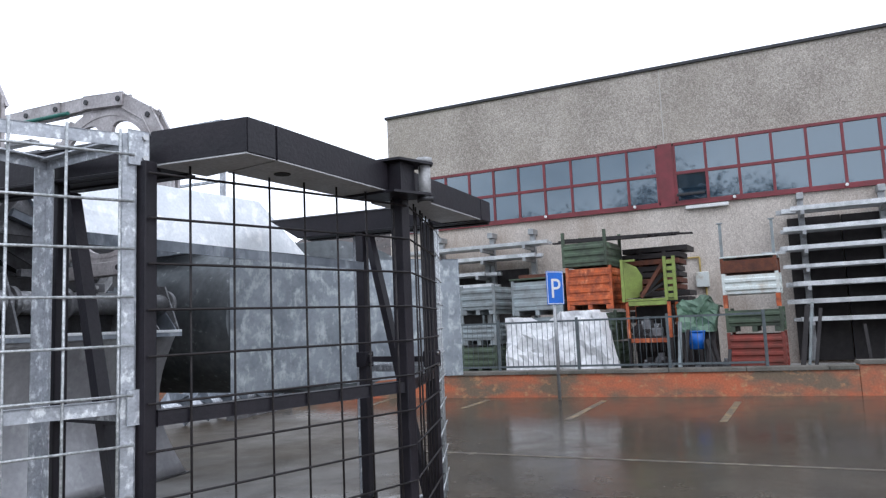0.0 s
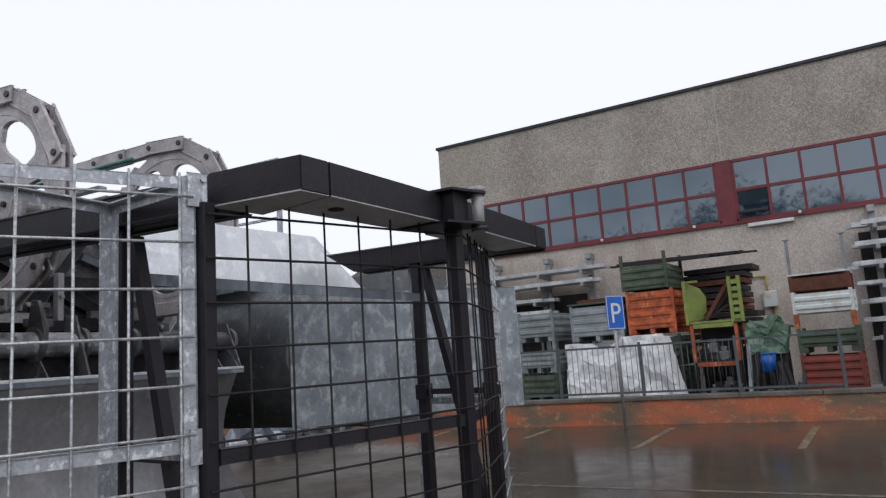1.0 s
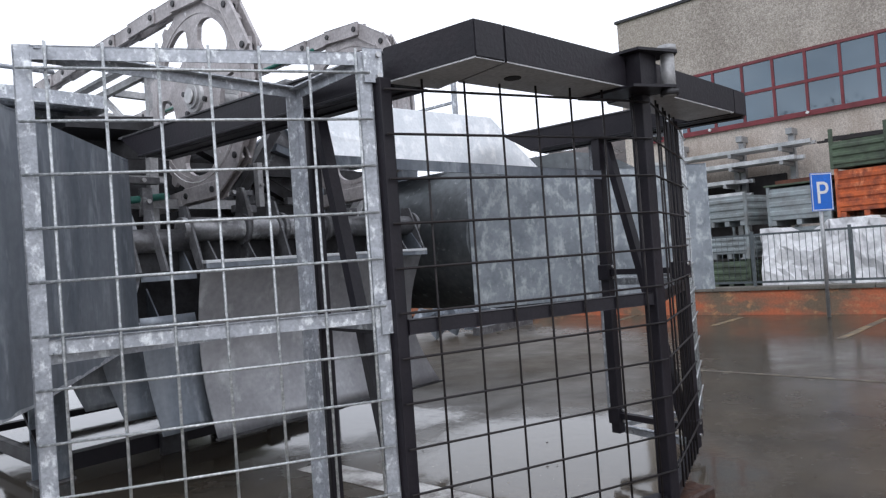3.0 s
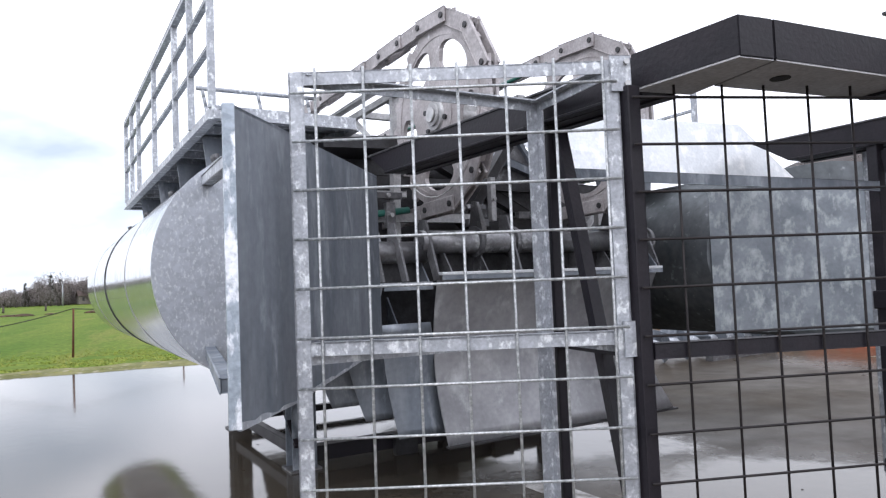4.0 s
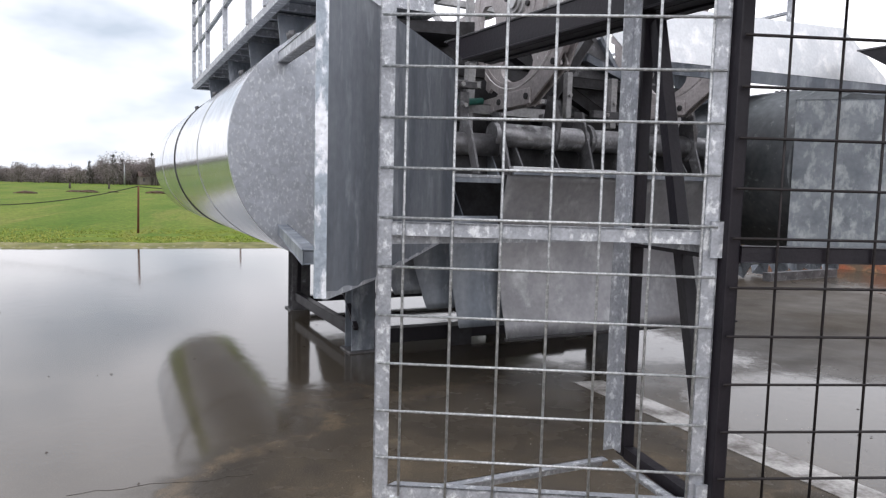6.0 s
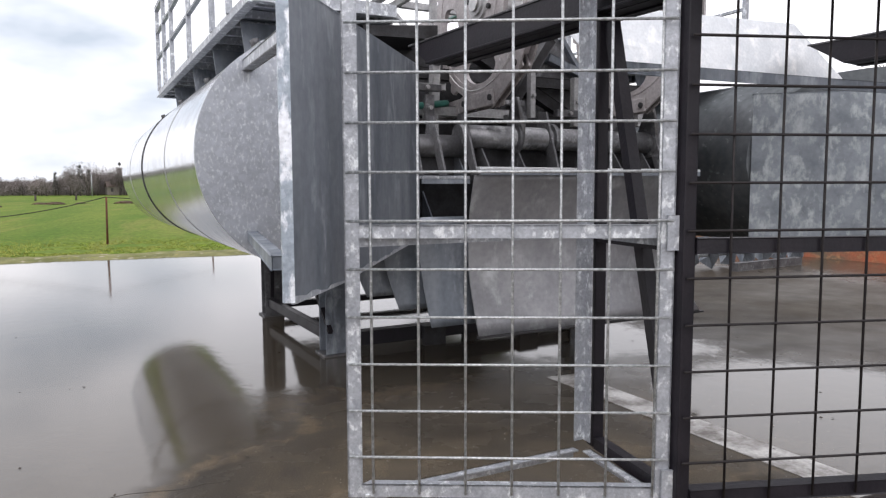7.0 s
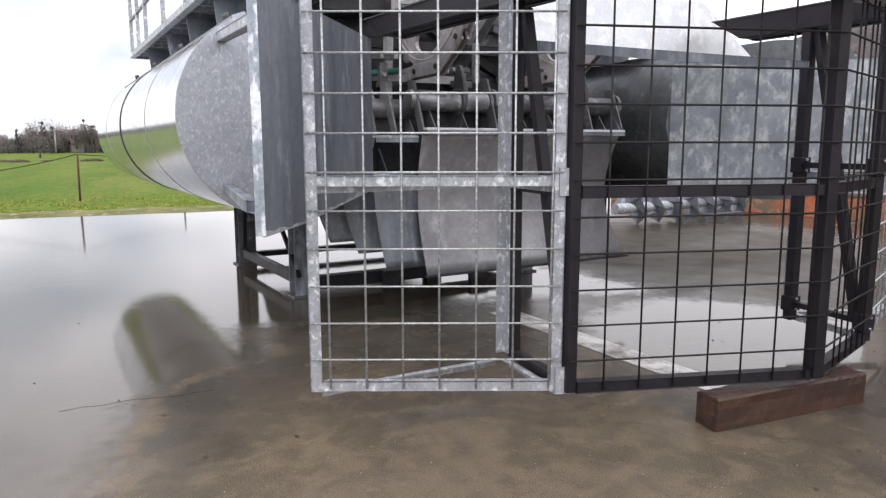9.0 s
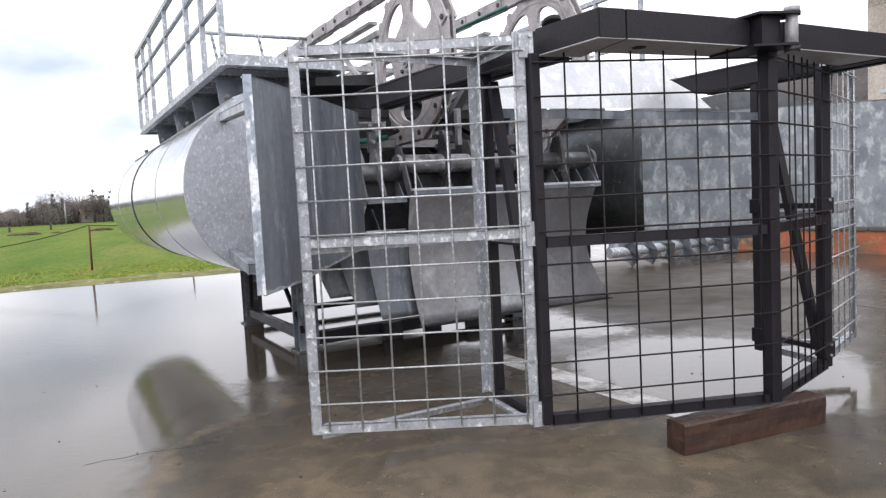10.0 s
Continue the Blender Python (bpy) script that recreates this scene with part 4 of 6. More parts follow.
def channel(parent, outline, z_lo, z_hi, name="channel_beam"):
    """A boxed steel channel in plan, with a paler web that puts the ground's sheen on its underside."""
    bm = B()
    slab(bm, [(x, y, z_lo) for x, y in outline], (0, 0, z_hi - z_lo))
    bmesh.ops.bevel(bm, geom=list(bm.edges), offset=0.004, segments=2, affect="EDGES")
    ob = part(name, bm, BLACK, parent)
    if name == "arm":
        return ob
    n = len(outline)
    mx, my = sum(p[0] for p in outline) / n, sum(p[1] for p in outline) / n
    # pale web: the underside's sheen as colour, on the black steel
    bm = B()
    slab(bm, [(x + (mx - x) * 0.02, y + (my - y) * 0.02, z_lo - 0.003) for x, y in outline], (0, 0, 0.006))
    part("web", bm, SOFFIT_SHEEN, ob, "underside with the sheen from the wet ground put into its colour")
    return ob


def long_arm(parent, a, b, c, d):
    """A boxed arm between the corners a, b, c, d, its far end cut on the slant: longer above than below."""
    back = (Vector((*c, 0)) - Vector((*b, 0))).normalized() * 0.22
    bm = B()
    low = [Vector((*a, 2.10)), Vector((*b, 2.10)), Vector((*c, 2.10)) - back, Vector((*d, 2.10)) - back]
    top = [Vector((*q, 2.235)) for q in (a, b, c, d)]
    lo, hi = [bm.verts.new(q) for q in low], [bm.verts.new(q) for q in top]
    bm.faces.new(lo[::-1])
    bm.faces.new(hi)
    for k in range(4):
        bm.faces.new((lo[k], lo[(k + 1) % 4], hi[(k + 1) % 4], hi[k]))
    bmesh.ops.recalc_face_normals(bm, faces=bm.faces)
    bmesh.ops.bevel(bm, geom=list(bm.edges), offset=0.004, segments=2, affect="EDGES")
    arm = part("arm", bm, BLACK, parent)
    for p, q, z, w, h, mat in ((a, d, 2.2365, 0.012, 0.006, IRON), (b, c, 2.2365, 0.012, 0.006, IRON), (a, d, 2.097, 0.05, 0.008, BLACK), (b, c, 2.097, 0.05, 0.008, BLACK)):
        p, q = Vector((*p, z)), Vector((*q, z))
        if z < 2.2:
            q = q - (q - p).normalized() * 0.24
        bm = B()
        beam(bm, p + (q - p).normalized() * 0.02, q, w, h, bevel=0.002)
        part("flange", bm, mat, arm)
    return arm


G1, G2, G3 = (1.352, 3.161), (2.450, 2.704), (2.447, 3.279)
P1, P2, P3 = (2.484, 2.694), (3.734, 2.390), (2.512, 3.289)
cage = thing("mesh_cage", pose(0, 0, 0), "black steel cage leaf with a galvanised wire-mesh box", "cage", "hinged cage leaves")
galv_box(cage, G1, G2, G3, 1)
for z0, z1 in ((2.082, 2.212), (1.137, 1.262), (0.198, 0.328)):
    bm = B()
    d = Vector((P2[0] - P1[0], P2[1] - P1[1], 0)).normalized()
    nrm = Vector((d.y, -d.x, 0))
    a = Vector((*G2, 0)) - d * 0.034 + nrm * 0.008
    beam(bm, flat(a, (z0 + z1) / 2), flat(a + d * 0.075, (z0 + z1) / 2), 0.007, z1 - z0, bevel=0.002)
    bracket = part("bracket", bm, GALV, cage, "galvanised bolted bracket")
    for z in (z0 + 0.025, z1 - 0.025):
        bolt(bracket, flat(a + d * 0.058 + nrm * 0.004, z), nrm)
for p, q in ((P1, 2.10), (P2, 2.10), (P3, 2.10)):
    black_post(cage, p, 0.205, q, 0.07 if p == P2 else 0.055)
bd = Vector((P2[0] - P1[0], P2[1] - P1[1], 0)).normalized()
for z in (0.226, 1.152):
    bm = B()
    beam(bm, flat(Vector((*P1, 0)) + bd * 0.033, z), flat(Vector((*P2, 0)) - bd * 0.033, z), 0.05, 0.055, bevel=0.004)
    part("rail", bm, BLACK, cage)
    bm = B()
    d = (Vector((*P3, 0)) - Vector((*P1, 0))).normalized()
    beam(bm, flat(Vector((*P1, 0)) + d * 0.033, z), flat(Vector((*P3, 0)) - d * 0.033, z), 0.05, 0.05)
    part("rail", bm, BLACK, cage)
bm = B()
beam(bm, (P3[0] + 0.02, P3[1] - 0.05, 2.05), (P1[0] + 0.03, P1[1] + 0.06, 0.28), 0.05, 0.05)
part("brace", bm, BLACK, cage)
wires(cage, P1, P2, [0.160 + 0.1755 * k for k in range(7)], [2.05 - 0.1685 * k for k in range(11)], 0.215, 2.10, 0.0052, BLACK_WIRE, 0.036, 0.01)
channel(cage, [(2.615, 2.305), (2.762, 2.303), (2.790, 2.72), (2.530, 2.735)], 2.10, 2.235, "arm_head")
long_arm(cage, (2.578, 2.739), (2.735, 2.725), (2.310, 4.90), (2.155, 4.86))
channel(cage, [(2.7645, 2.303), (3.56, 2.335), (3.56, 2.59), (2.783, 2.60)], 2.10, 2.235)
bm = B()
tube(bm, (2.95, 2.45, 2.0935), (2.95, 2.45, 2.099), 0.035, 16)
part("drain_hole", bm, RUBBER, cage)

hub = thing("hinge", pose(3.64, 2.296, 0), "black plate hinge with a galvanised pin joining the cage leaves", "hinge")
for z, outline in ((2.084, [(-0.135, 0.27), (-0.12, -0.02), (0.09, -0.10), (0.145, -0.07), (0.14, 0.03), (0.05, 0.22)]),
                   (2.238, [(-0.13, 0.10), (-0.11, -0.05), (0.10, -0.11), (0.145, -0.07), (0.14, 0.03), (0.0, 0.12)])):
    bm = B()
    slab(bm, [(x, y, z) for x, y in outline], (0, 0, 0.012))
    part("plate", bm, BLACK, hub)
bm = B()
box(bm, -0.075, 0.05, -0.03, 0.09, 2.098, 2.236)
part("body", bm, BLACK, hub)
bm = B()
tube(bm, (0.095, -0.06, 2.05), (0.095, -0.06, 2.275), 0.03, 14)
part("pin", bm, STEEL_GREY, hub, "grey steel hinge pin")
for z in (2.055, 2.251):
    bm = B()
    tube(bm, (0.095, -0.06, z), (0.095, -0.06, z + 0.026), 0.042, 6)
    part("nut", bm, DARK_STEEL if z < 2.1 else STEEL_GREY, hub)

C2, C4, C3 = (3.765, 2.405), (4.585, 2.750), (4.619, 3.295)
Q2, Q1, Q3 = (4.665, 2.790), (5.48, 3.20), (4.74, 3.46)
cage_b = thing("mesh_cage", pose(0, 0, 0), "black steel cage leaf with a galvanised wire-mesh box beyond it", "cage", "hinged cage leaves")
galv_box(cage_b, Q2, Q1, Q3, 1)
for p, q in ((C4, 2.10), (C3, 2.10)):
    black_post(cage_b, p, 0.205, q, 0.062)
bd = Vector((C4[0] - C2[0], C4[1] - C2[1], 0)).normalized()
for z in (0.226, 1.152):
    bm = B()
    beam(bm, flat(Vector((*C2, 0)) + bd * 0.033, z), flat(Vector((*C4, 0)) - bd * 0.033, z), 0.05, 0.055, bevel=0.004)
    part("rail", bm, BLACK, cage_b)
for z in (0.318, 1.236):
    bm = B()
    d = (Vector((*C4, 0)) - Vector((*C3, 0))).normalized()
    beam(bm, flat(Vector((*C3, 0)) + d * 0.033, z), flat(Vector((*C4, 0)) - d * 0.033, z), 0.04, 0.035)
    part("rail", bm, BLACK, cage_b)
    for c in (C3, C4):
        bm = B()
        box(bm, c[0] - 0.045, c[0] + 0.045, c[1] - 0.040, c[1] + 0.040, z - 0.05, z + 0.05, 0.006)
        clamp = part("clamp", bm, BLACK, cage_b)
        for s in (-0.035, 0.035):
            bolt(clamp, (c[0], c[1] - 0.040, z + s), (0, -1, 0), 0.010)
bm = B()
beam(bm, (C3[0] + 0.02, C3[1] - 0.05, 2.06), (C4[0] - 0.01, C4[1] + 0.04, 0.33), 0.05, 0.05)
part("brace", bm, BLACK, cage_b)
wires(cage_b, C2, C4, [0.17 + 0.112 * k for k in range(6)], [2.05 - 0.1685 * k for k in range(11)], 0.215, 2.10, 0.0052, BLACK_WIRE, 0.036, 0.01)
long_arm(cage_b, (4.735, 2.432), (4.91, 2.452), (4.665, 4.06), (4.49, 4.01))
channel(cage_b, [(3.79, 2.335), (4.73, 2.430), (4.70, 2.69), (3.77, 2.60)], 2.10, 2.235)

# flat tie between the rear posts of the two leaves
bm = B()
beam(bm, (2.56, 3.30, 1.885), (4.585, 3.265, 1.860), 0.012, 0.052, bevel=0.002)
single("tie_bar", bm, GALV_DULL, "dull galvanised flat bar across the rear posts of the cage", "bar")

timber = B()
t_a, t_b = Vector((3.135, 2.475, 0.085)), Vector((4.160, 2.478, 0.080))
t_d = (t_b - t_a).normalized()
t_s = Vector((t_d.y, -t_d.x, 0))
rows = []
for k in range(43):
    c = t_a.lerp(t_b, k / 42)
    ring = []
    for u, w in ((-1, -1), (-0.3, -1), (0.4, -1), (1, -1), (1, -0.3), (1, 0.4), (1, 0.86), (0.86, 1), (0.3, 1), (-0.4, 1), (-0.86, 1), (-1, 0.86), (-1, 0.2), (-1, -0.4)):
        p = c + t_s * u * 0.07 + Vector((0, 0, w * 0.082))
        wear = 0.007 * noise.noise(Vector((p.x * 5, p.y * 22, p.z * 22))) + 0.003 * noise.noise(p * 50)
        p += (t_s * u + Vector((0, 0, max(w, 0)))) * wear + t_d * (0.008 * noise.noise(Vector((u * 2, w * 2, k))) if k in (0, 42) else 0)
        ring.append(timber.verts.new(p))
    rows.append(ring)
for a, b in zip(rows, rows[1:]):
    for k in range(14):
        timber.faces.new((a[k], a[(k + 1) % 14], b[(k + 1) % 14], b[k]))
timber.faces.new(rows[0][::-1])
timber.faces.new(rows[-1])
bmesh.ops.recalc_face_normals(timber, faces=timber.faces)
single("timber_beam", timber, TIMBER, "wet rusty-brown squared timber under the cage", "timber")

# ---------------------------------------------------------------- twin-hull work vessel, bow towards the cage
VESSEL = Matrix.Translation((-0.028, 0.028, 0)) @ Matrix.Rotation(radians(7.4), 4, "Z") @ Matrix.Scale(1.04, 4)
CX = 3.865
vessel = thing("work_vessel", VESSEL, "galvanised twin-hull workboat with chain conveyors, standing on a steel cradle", "boat")
HULL_Z = 1.50
STERN = 10.6


def hull(side):
    """One round float with bands, a flat bow cap, a dished stern, and a bow deflector plate with its tie bars."""
    def X(x):
        return x if side < 0 else 2 * CX - x
    cx = 2.115 if side < 0 else 5.775
    HULL_R = 0.66 if side < 0 else 0.62
    bow = 4.40
    n = 64
    bm = B()
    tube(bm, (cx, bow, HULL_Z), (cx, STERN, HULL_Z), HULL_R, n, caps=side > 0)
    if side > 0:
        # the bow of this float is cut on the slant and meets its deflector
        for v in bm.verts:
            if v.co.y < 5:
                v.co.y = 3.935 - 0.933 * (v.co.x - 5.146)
    body = part("float", bm, TANK if side < 0 else TANK_DARK, vessel, "polished metal float reflecting field and sky" if side < 0 else "grey metal float, its dark reflections put into its colour")
    bm = B()
    rings = []
    for k in range(7):
        a = k / 6 * math.pi / 2
        rings.append([bm.verts.new((cx + HULL_R * math.cos(a) * math.cos(b * math.tau / n), STERN + 0.30 * math.sin(a), HULL_Z + HULL_R * math.cos(a) * math.sin(b * math.tau / n))) for b in range(n)])
    for a, b in zip(rings, rings[1:]):
        for k in range(n):
            bm.faces.new((a[k], a[(k + 1) % n], b[(k + 1) % n], b[k])).smooth = True
    bmesh.ops.recalc_face_normals(bm, faces=bm.faces)
    part("stern_cap", bm, TANK, body)
    if side < 0:
        bm = B()
        tube(bm, (cx, bow - 0.015, HULL_Z), (cx, bow + 0.02, HULL_Z), HULL_R + 0.006, n)
        part("bow_cap", bm, GALV_PLATE, body, "spangled galvanised bow cap")
    for y, w in ((7.63, 0.03), (5.83, 0.006), (9.2, 0.006)):
        bm = B()
        tube(bm, (cx, y, HULL_Z), (cx, y + w, HULL_Z), HULL_R + (0.007 if w > 0.01 else 0.003), n)
        part("band", bm, DARK_STEEL if w > 0.01 else STEEL_GREY, body)
    # deflector
    o, i = (Vector((1.475, 2.645, 0)), Vector((2.485, 3.81, 0))) if side < 0 else (Vector((6.575, 2.545, 0)), Vector((5.146, 3.878, 0)))
    d = (i - o).normalized()
    nrm = Vector((d.y, -d.x, 0)) * (1 if side < 0 else -1)
    bm = B()
    zs = ((0.945, 1.938 if side < 0 else 1.96), (1.045 if side < 0 else 0.93, 1.93 if side < 0 else 1.965))
    slab(bm, [flat(o, zs[0][0]), flat(o + d * 0.4, 0.955), flat(i, zs[1][0]), flat(i, zs[1][1]), flat(o, zs[0][1])], -nrm * 0.012)
    plate = part("deflector_plate", bm, GALV_DULL if side < 0 else DEFLECT, vessel, "streaked galvanised bow deflector plate" if side < 0 else "mottled blue-grey galvanised bow deflector plate")
    bm = B()
    e = o + nrm * 0.002
    outer = Vector((-0.93 if side < 0 else 0.93, 0.36, 0)).normalized()
    slab(bm, [flat(e, 0.95), flat(e + outer * 0.036, 0.95), flat(e + outer * 0.036, zs[0][1] + 0.005), flat(e, zs[0][1] + 0.005)], Vector((0, 0.012, 0)))
    part("edge_flange", bm, ZINC_EDGE, plate, "blotchy zinc-white edge flange")
    # zinc that ran down and set along the lower edge
    if side < 0:
        bm = B()
        run = (i - o).length
        rim = []
        for k in range(37):
            u = k / 36
            z = 0.945 + 0.01 * min(1, u / 0.26) + 0.09 * max(0, (u - 0.26) / 0.74)
            rim.append((o + d * run * u + nrm * 0.003, z, 0.006 + 0.030 * abs(noise.noise((u * 17, side, 0.5))) + 0.035 * max(0, noise.noise((u * 5.3, side, 4.0)))))
        slab(bm, [flat(q, z + 0.002) for q, z, h in rim] + [flat(q, z + h) for q, z, h in reversed(rim)], nrm * 0.002)
        part("zinc_run", bm, GALV_PLATE, plate, "whitish zinc run along the lower edge")
    bm = B()
    zt = zs[0][1] - 0.01
    slab(bm, [flat(o, zt), flat(i, zt + 0.005), flat(i - nrm * 0.05, zt + 0.005), flat(o - nrm * 0.05, zt)], (0, 0, 0.01))
    part("edge_flange", bm, GALV_DULL, plate)
    for z, xa, xb in ((1.05, 1.74, 1.50), (1.90, 1.74, 1.60)) if side < 0 else ():
        bm = B()
        rise = 0.0 if z < 1.5 else 0.075
        beam(bm, (X(xa), bow, z + rise), (X(xb), 2.92 if z < 1.5 else 3.0, z - rise * 0.3), 0.05, 0.05, bevel=0.005)
        tie = part("tie_bar", bm, GALV_DULL if z < 1.5 else GALV, vessel)
        for yy in (4.2, 4.27) if z > 1.5 else ():
            bm = B()
            tube(bm, (X(xa) - 0.02 * side, yy, z + 0.085), (X(xa) - 0.02 * side, yy, z + 0.125), 0.02, 6)
            part("bolt", bm, STEEL_GREY, tie)
    # flange strip along the float's shoulder, under the deck stanchions
    bm = B()
    beam(bm, (X(1.86), 4.42, 2.125), (X(1.86), 10.5, 2.125), 0.09, 0.016, up=(0.4 * side, 0, 1))
    part("shoulder_strip", bm, GALV_PLATE, body)
    for y in (4.60, 6.2, 7.7, 9.2):
        for dx in (0.0, 0.05):
            bm = B()
            tube(bm, (X(1.84), y + dx, 2.128), (X(1.83), y + dx, 2.165), 0.02, 6)
            part("bolt", bm, IRON, body)
    return body


hull(-1)
hull(1)

# side deck with railing on the float
def deck_z(y):
    return 2.432 + 0.004 * (y - 4.6)


DX0, DX1, DY0, DY1 = 1.82, 2.70, 4.57, 9.40


def side_deck(side):
    """Grated walkway along a float, with stanchions and a railing on its outer edge."""
    def X(x):
        return x if side < 0 else 7.76 - x
    deck = part("side_deck", B(), GALV_DULL, vessel)
    bm = B()
    slab(bm, [(X(DX0), DY0, deck_z(DY0)), (X(DX1), DY0, deck_z(DY0)), (X(DX1), DY1, deck_z(DY1)), (X(DX0), DY1, deck_z(DY1))], (0, 0, 0.012))
    bm.to_mesh(deck.data)
    bm.free()
    for p, q in (((X(DX0), DY0), (X(DX0), DY1)), ((X(DX1), DY0), (X(DX1), DY1)), ((X(DX0), DY0), (X(DX1), DY0)), ((X(DX0), DY1), (X(DX1), DY1))):
        bm = B()
        beam(bm, (*p, deck_z(p[1]) - 0.026), (*q, deck_z(q[1]) - 0.026), 0.012, 0.075)
        part("edge_channel", bm, GALV, deck)
        bm = B()
        beam(bm, (*p, deck_z(p[1]) - 0.066), (*q, deck_z(q[1]) - 0.066), 0.06, 0.008)
        part("edge_channel", bm, GALV, deck)
    for k in range(16):
        y = DY0 + 0.18 + k * 0.298
        bm = B()
        beam(bm, (X(DX0 + 0.03), y, deck_z(y) - 0.028), (X(DX1 - 0.03), y, deck_z(y) - 0.028), 0.035, 0.045)
        part("joist", bm, GALV, deck)
    for y in (5.10, 6.10, 7.10, 8.37):
        bm = B()
        slab(bm, [(X(1.89), y, 2.10), (X(2.5), y, 2.05), (X(2.6), y, deck_z(y) - 0.07), (X(1.86), y, deck_z(y) - 0.07)], (0, 0.012, 0))
        part("deck_stanchion", bm, GALV_DULL, deck)
    for y in (4.61, 5.25, 5.87, 6.98, 8.13, 8.76, 9.36):
        bm = B()
        box(bm, X(DX0) - 0.02, X(DX0) + 0.02, y - 0.02, y + 0.02, deck_z(y) + 0.004, deck_z(y) + 0.93, 0.003)
        part("railing_post", bm, GALV, deck)
    for h in (0.37, 0.66, 0.93):
        bm = B()
        beam(bm, (X(DX0), 4.60, deck_z(4.60) + h), (X(DX0), 9.38, deck_z(9.38) + h), 0.03 if h < 0.7 else 0.042, 0.02 if h < 0.7 else 0.042, bevel=0.003)
        part("railing_bar", bm, GALV, deck)
    return deck


deck = side_deck(-1)
side_deck(1)
bm = B()
tube(bm, (1.92, 5.6, 2.83), (2.80, 5.6, 2.84), 0.016, 10)
part("hand_rail", bm, GALV, deck)
for x in (1.96, 2.36, 2.74):
    bm = B()
    pts = [Vector((x + 0.05 * math.sin(k / 6 * math.pi / 2), 5.6, 2.83 - 0.39 * k / 6)) for k in range(7)]
    for a, b in zip(pts, pts[1:]):
        tube(bm, a, b, 0.012, 8)
    part("rail_leg", bm, GALV, deck)

# conveyor wheels and roller chains
WY = 4.20


def conveyor(x, back, WZ):
    """A chain wheel at the bow end with its chain running level to the stern, on a light truss."""
    wheel = part("chain_wheel", B(), CAST, vessel, "large grey chain wheel with cut-out spokes")
    bm = B()
    # plate with five rounded windows: for each small angle, the strip inside and the strip outside the window
    steps = 180
    half = radians(27)

    def bounds(a):
        u = (((a - radians(54)) + half) % (math.tau / 5) - half) / half
        if abs(u) >= 1:
            return None
        h = 0.098 * (1 - abs(u) ** 2.6) ** (1 / 2.6)
        return 0.37 - h, 0.37 + h

    for k in range(steps):
        a0, a1 = k / steps * math.tau, (k + 1) / steps * math.tau
        w0, w1 = bounds(a0), bounds(a1)
        if w0 is None or w1 is None:
            strips = [((0.05, 0.37), (0.05, 0.37)), ((0.37, 0.557), (0.37, 0.557))]
        else:
            strips = [((0.05, w0[0]), (0.05, w1[0])), ((w0[1], 0.557), (w1[1], 0.557))]
        for (r0, r1), (s0, s1) in strips:
            slab(bm, [(x - 0.014, WY + r * math.cos(a), WZ + r * math.sin(a)) for r, a in ((r0, a0), (r1, a0), (s1, a1), (s0, a1))], (0.028, 0, 0))
    ring_plate(bm, (x, WY, WZ), None, 0.484, 0.499, 0.036, 64)
    ring_plate(bm, (x, WY, WZ), None, 0.10, 0.19, 0.036, 40)
    for k in range(20):
        a = k / 20 * math.tau
        c, s = math.cos(a), math.sin(a)
        slab(bm, [(x - 0.012, WY + c * 0.552 - s * 0.045, WZ + s * 0.552 + c * 0.045), (x - 0.012, WY + c * 0.60 - s * 0.022, WZ + s * 0.60 + c * 0.022),
                  (x - 0.012, WY + c * 0.60 + s * 0.022, WZ + s * 0.60 - c * 0.022), (x - 0.012, WY + c * 0.552 + s * 0.045, WZ + s * 0.552 - c * 0.045)], (0.024, 0, 0))
    bm.to_mesh(wheel.data)
    bm.free()
    bm = B()
    tube(bm, (x - 0.035, WY, WZ), (x + 0.10, WY, WZ), 0.095, 24)
    tube(bm, (x - 0.05, WY, WZ), (x - 0.034, WY, WZ), 0.07, 20)
    part("wheel_hub", bm, STEEL_GREY, wheel)
    bm = B()
    tube(bm, (x - 0.065, WY, WZ), (x - 0.049, WY, WZ), 0.046, 16)
    part("axle_end", bm, BOLT, wheel)
    for k in range(6):
        a = k / 6 * math.tau + 0.3
        bm = B()
        tube(bm, (x - 0.035, WY + 0.125 * math.cos(a), WZ + 0.125 * math.sin(a)), (x - 0.015, WY + 0.125 * math.cos(a), WZ + 0.125 * math.sin(a)), 0.016, 6)
        part("bolt", bm, DARK_STEEL, wheel)
    # chain path: top run, half round the bow side, bottom run
    R, pitch = 0.595, 0.30
    first = WY - 0.154
    path = [(first + pitch * k, WZ + R) for k in range(int((back - first) / pitch), 0, -1)]
    path += [(WY + R * math.cos(radians(104.8 + 29.8 * k)), WZ + R * math.sin(radians(104.8 + 29.8 * k))) for k in range(7)]
    y = path[-1][0] + pitch
    while y < back:
        path.append((y, WZ - R))
        y += pitch
    chain = part("chain", B(), CAST, vessel, "heavy grey conveyor chain with pinned links")
    bm = B()
    for k, ((y0, z0), (y1, z1)) in enumerate(zip(path, path[1:])):
        dx = 0.022 if k % 2 else 0.036
        for s in (-1, 1):
            d = Vector((0, y1 - y0, z1 - z0)).normalized() * 0.035
            beam(bm, Vector((x + s * dx, y0, z0)) - d, Vector((x + s * dx, y1, z1)) + d, 0.014, 0.092, up=(0, z1 - z0, -(y1 - y0)), bevel=0.003)
    bm.to_mesh(chain.data)
    bm.free()
    pin = None
    for y0, z0 in path:
        if pin is None:
            bm = B()
            tube(bm, (-0.052, 0, 0), (0.052, 0, 0), 0.019, 10)
            pin = part("pin", bm, DARK_STEEL, chain)
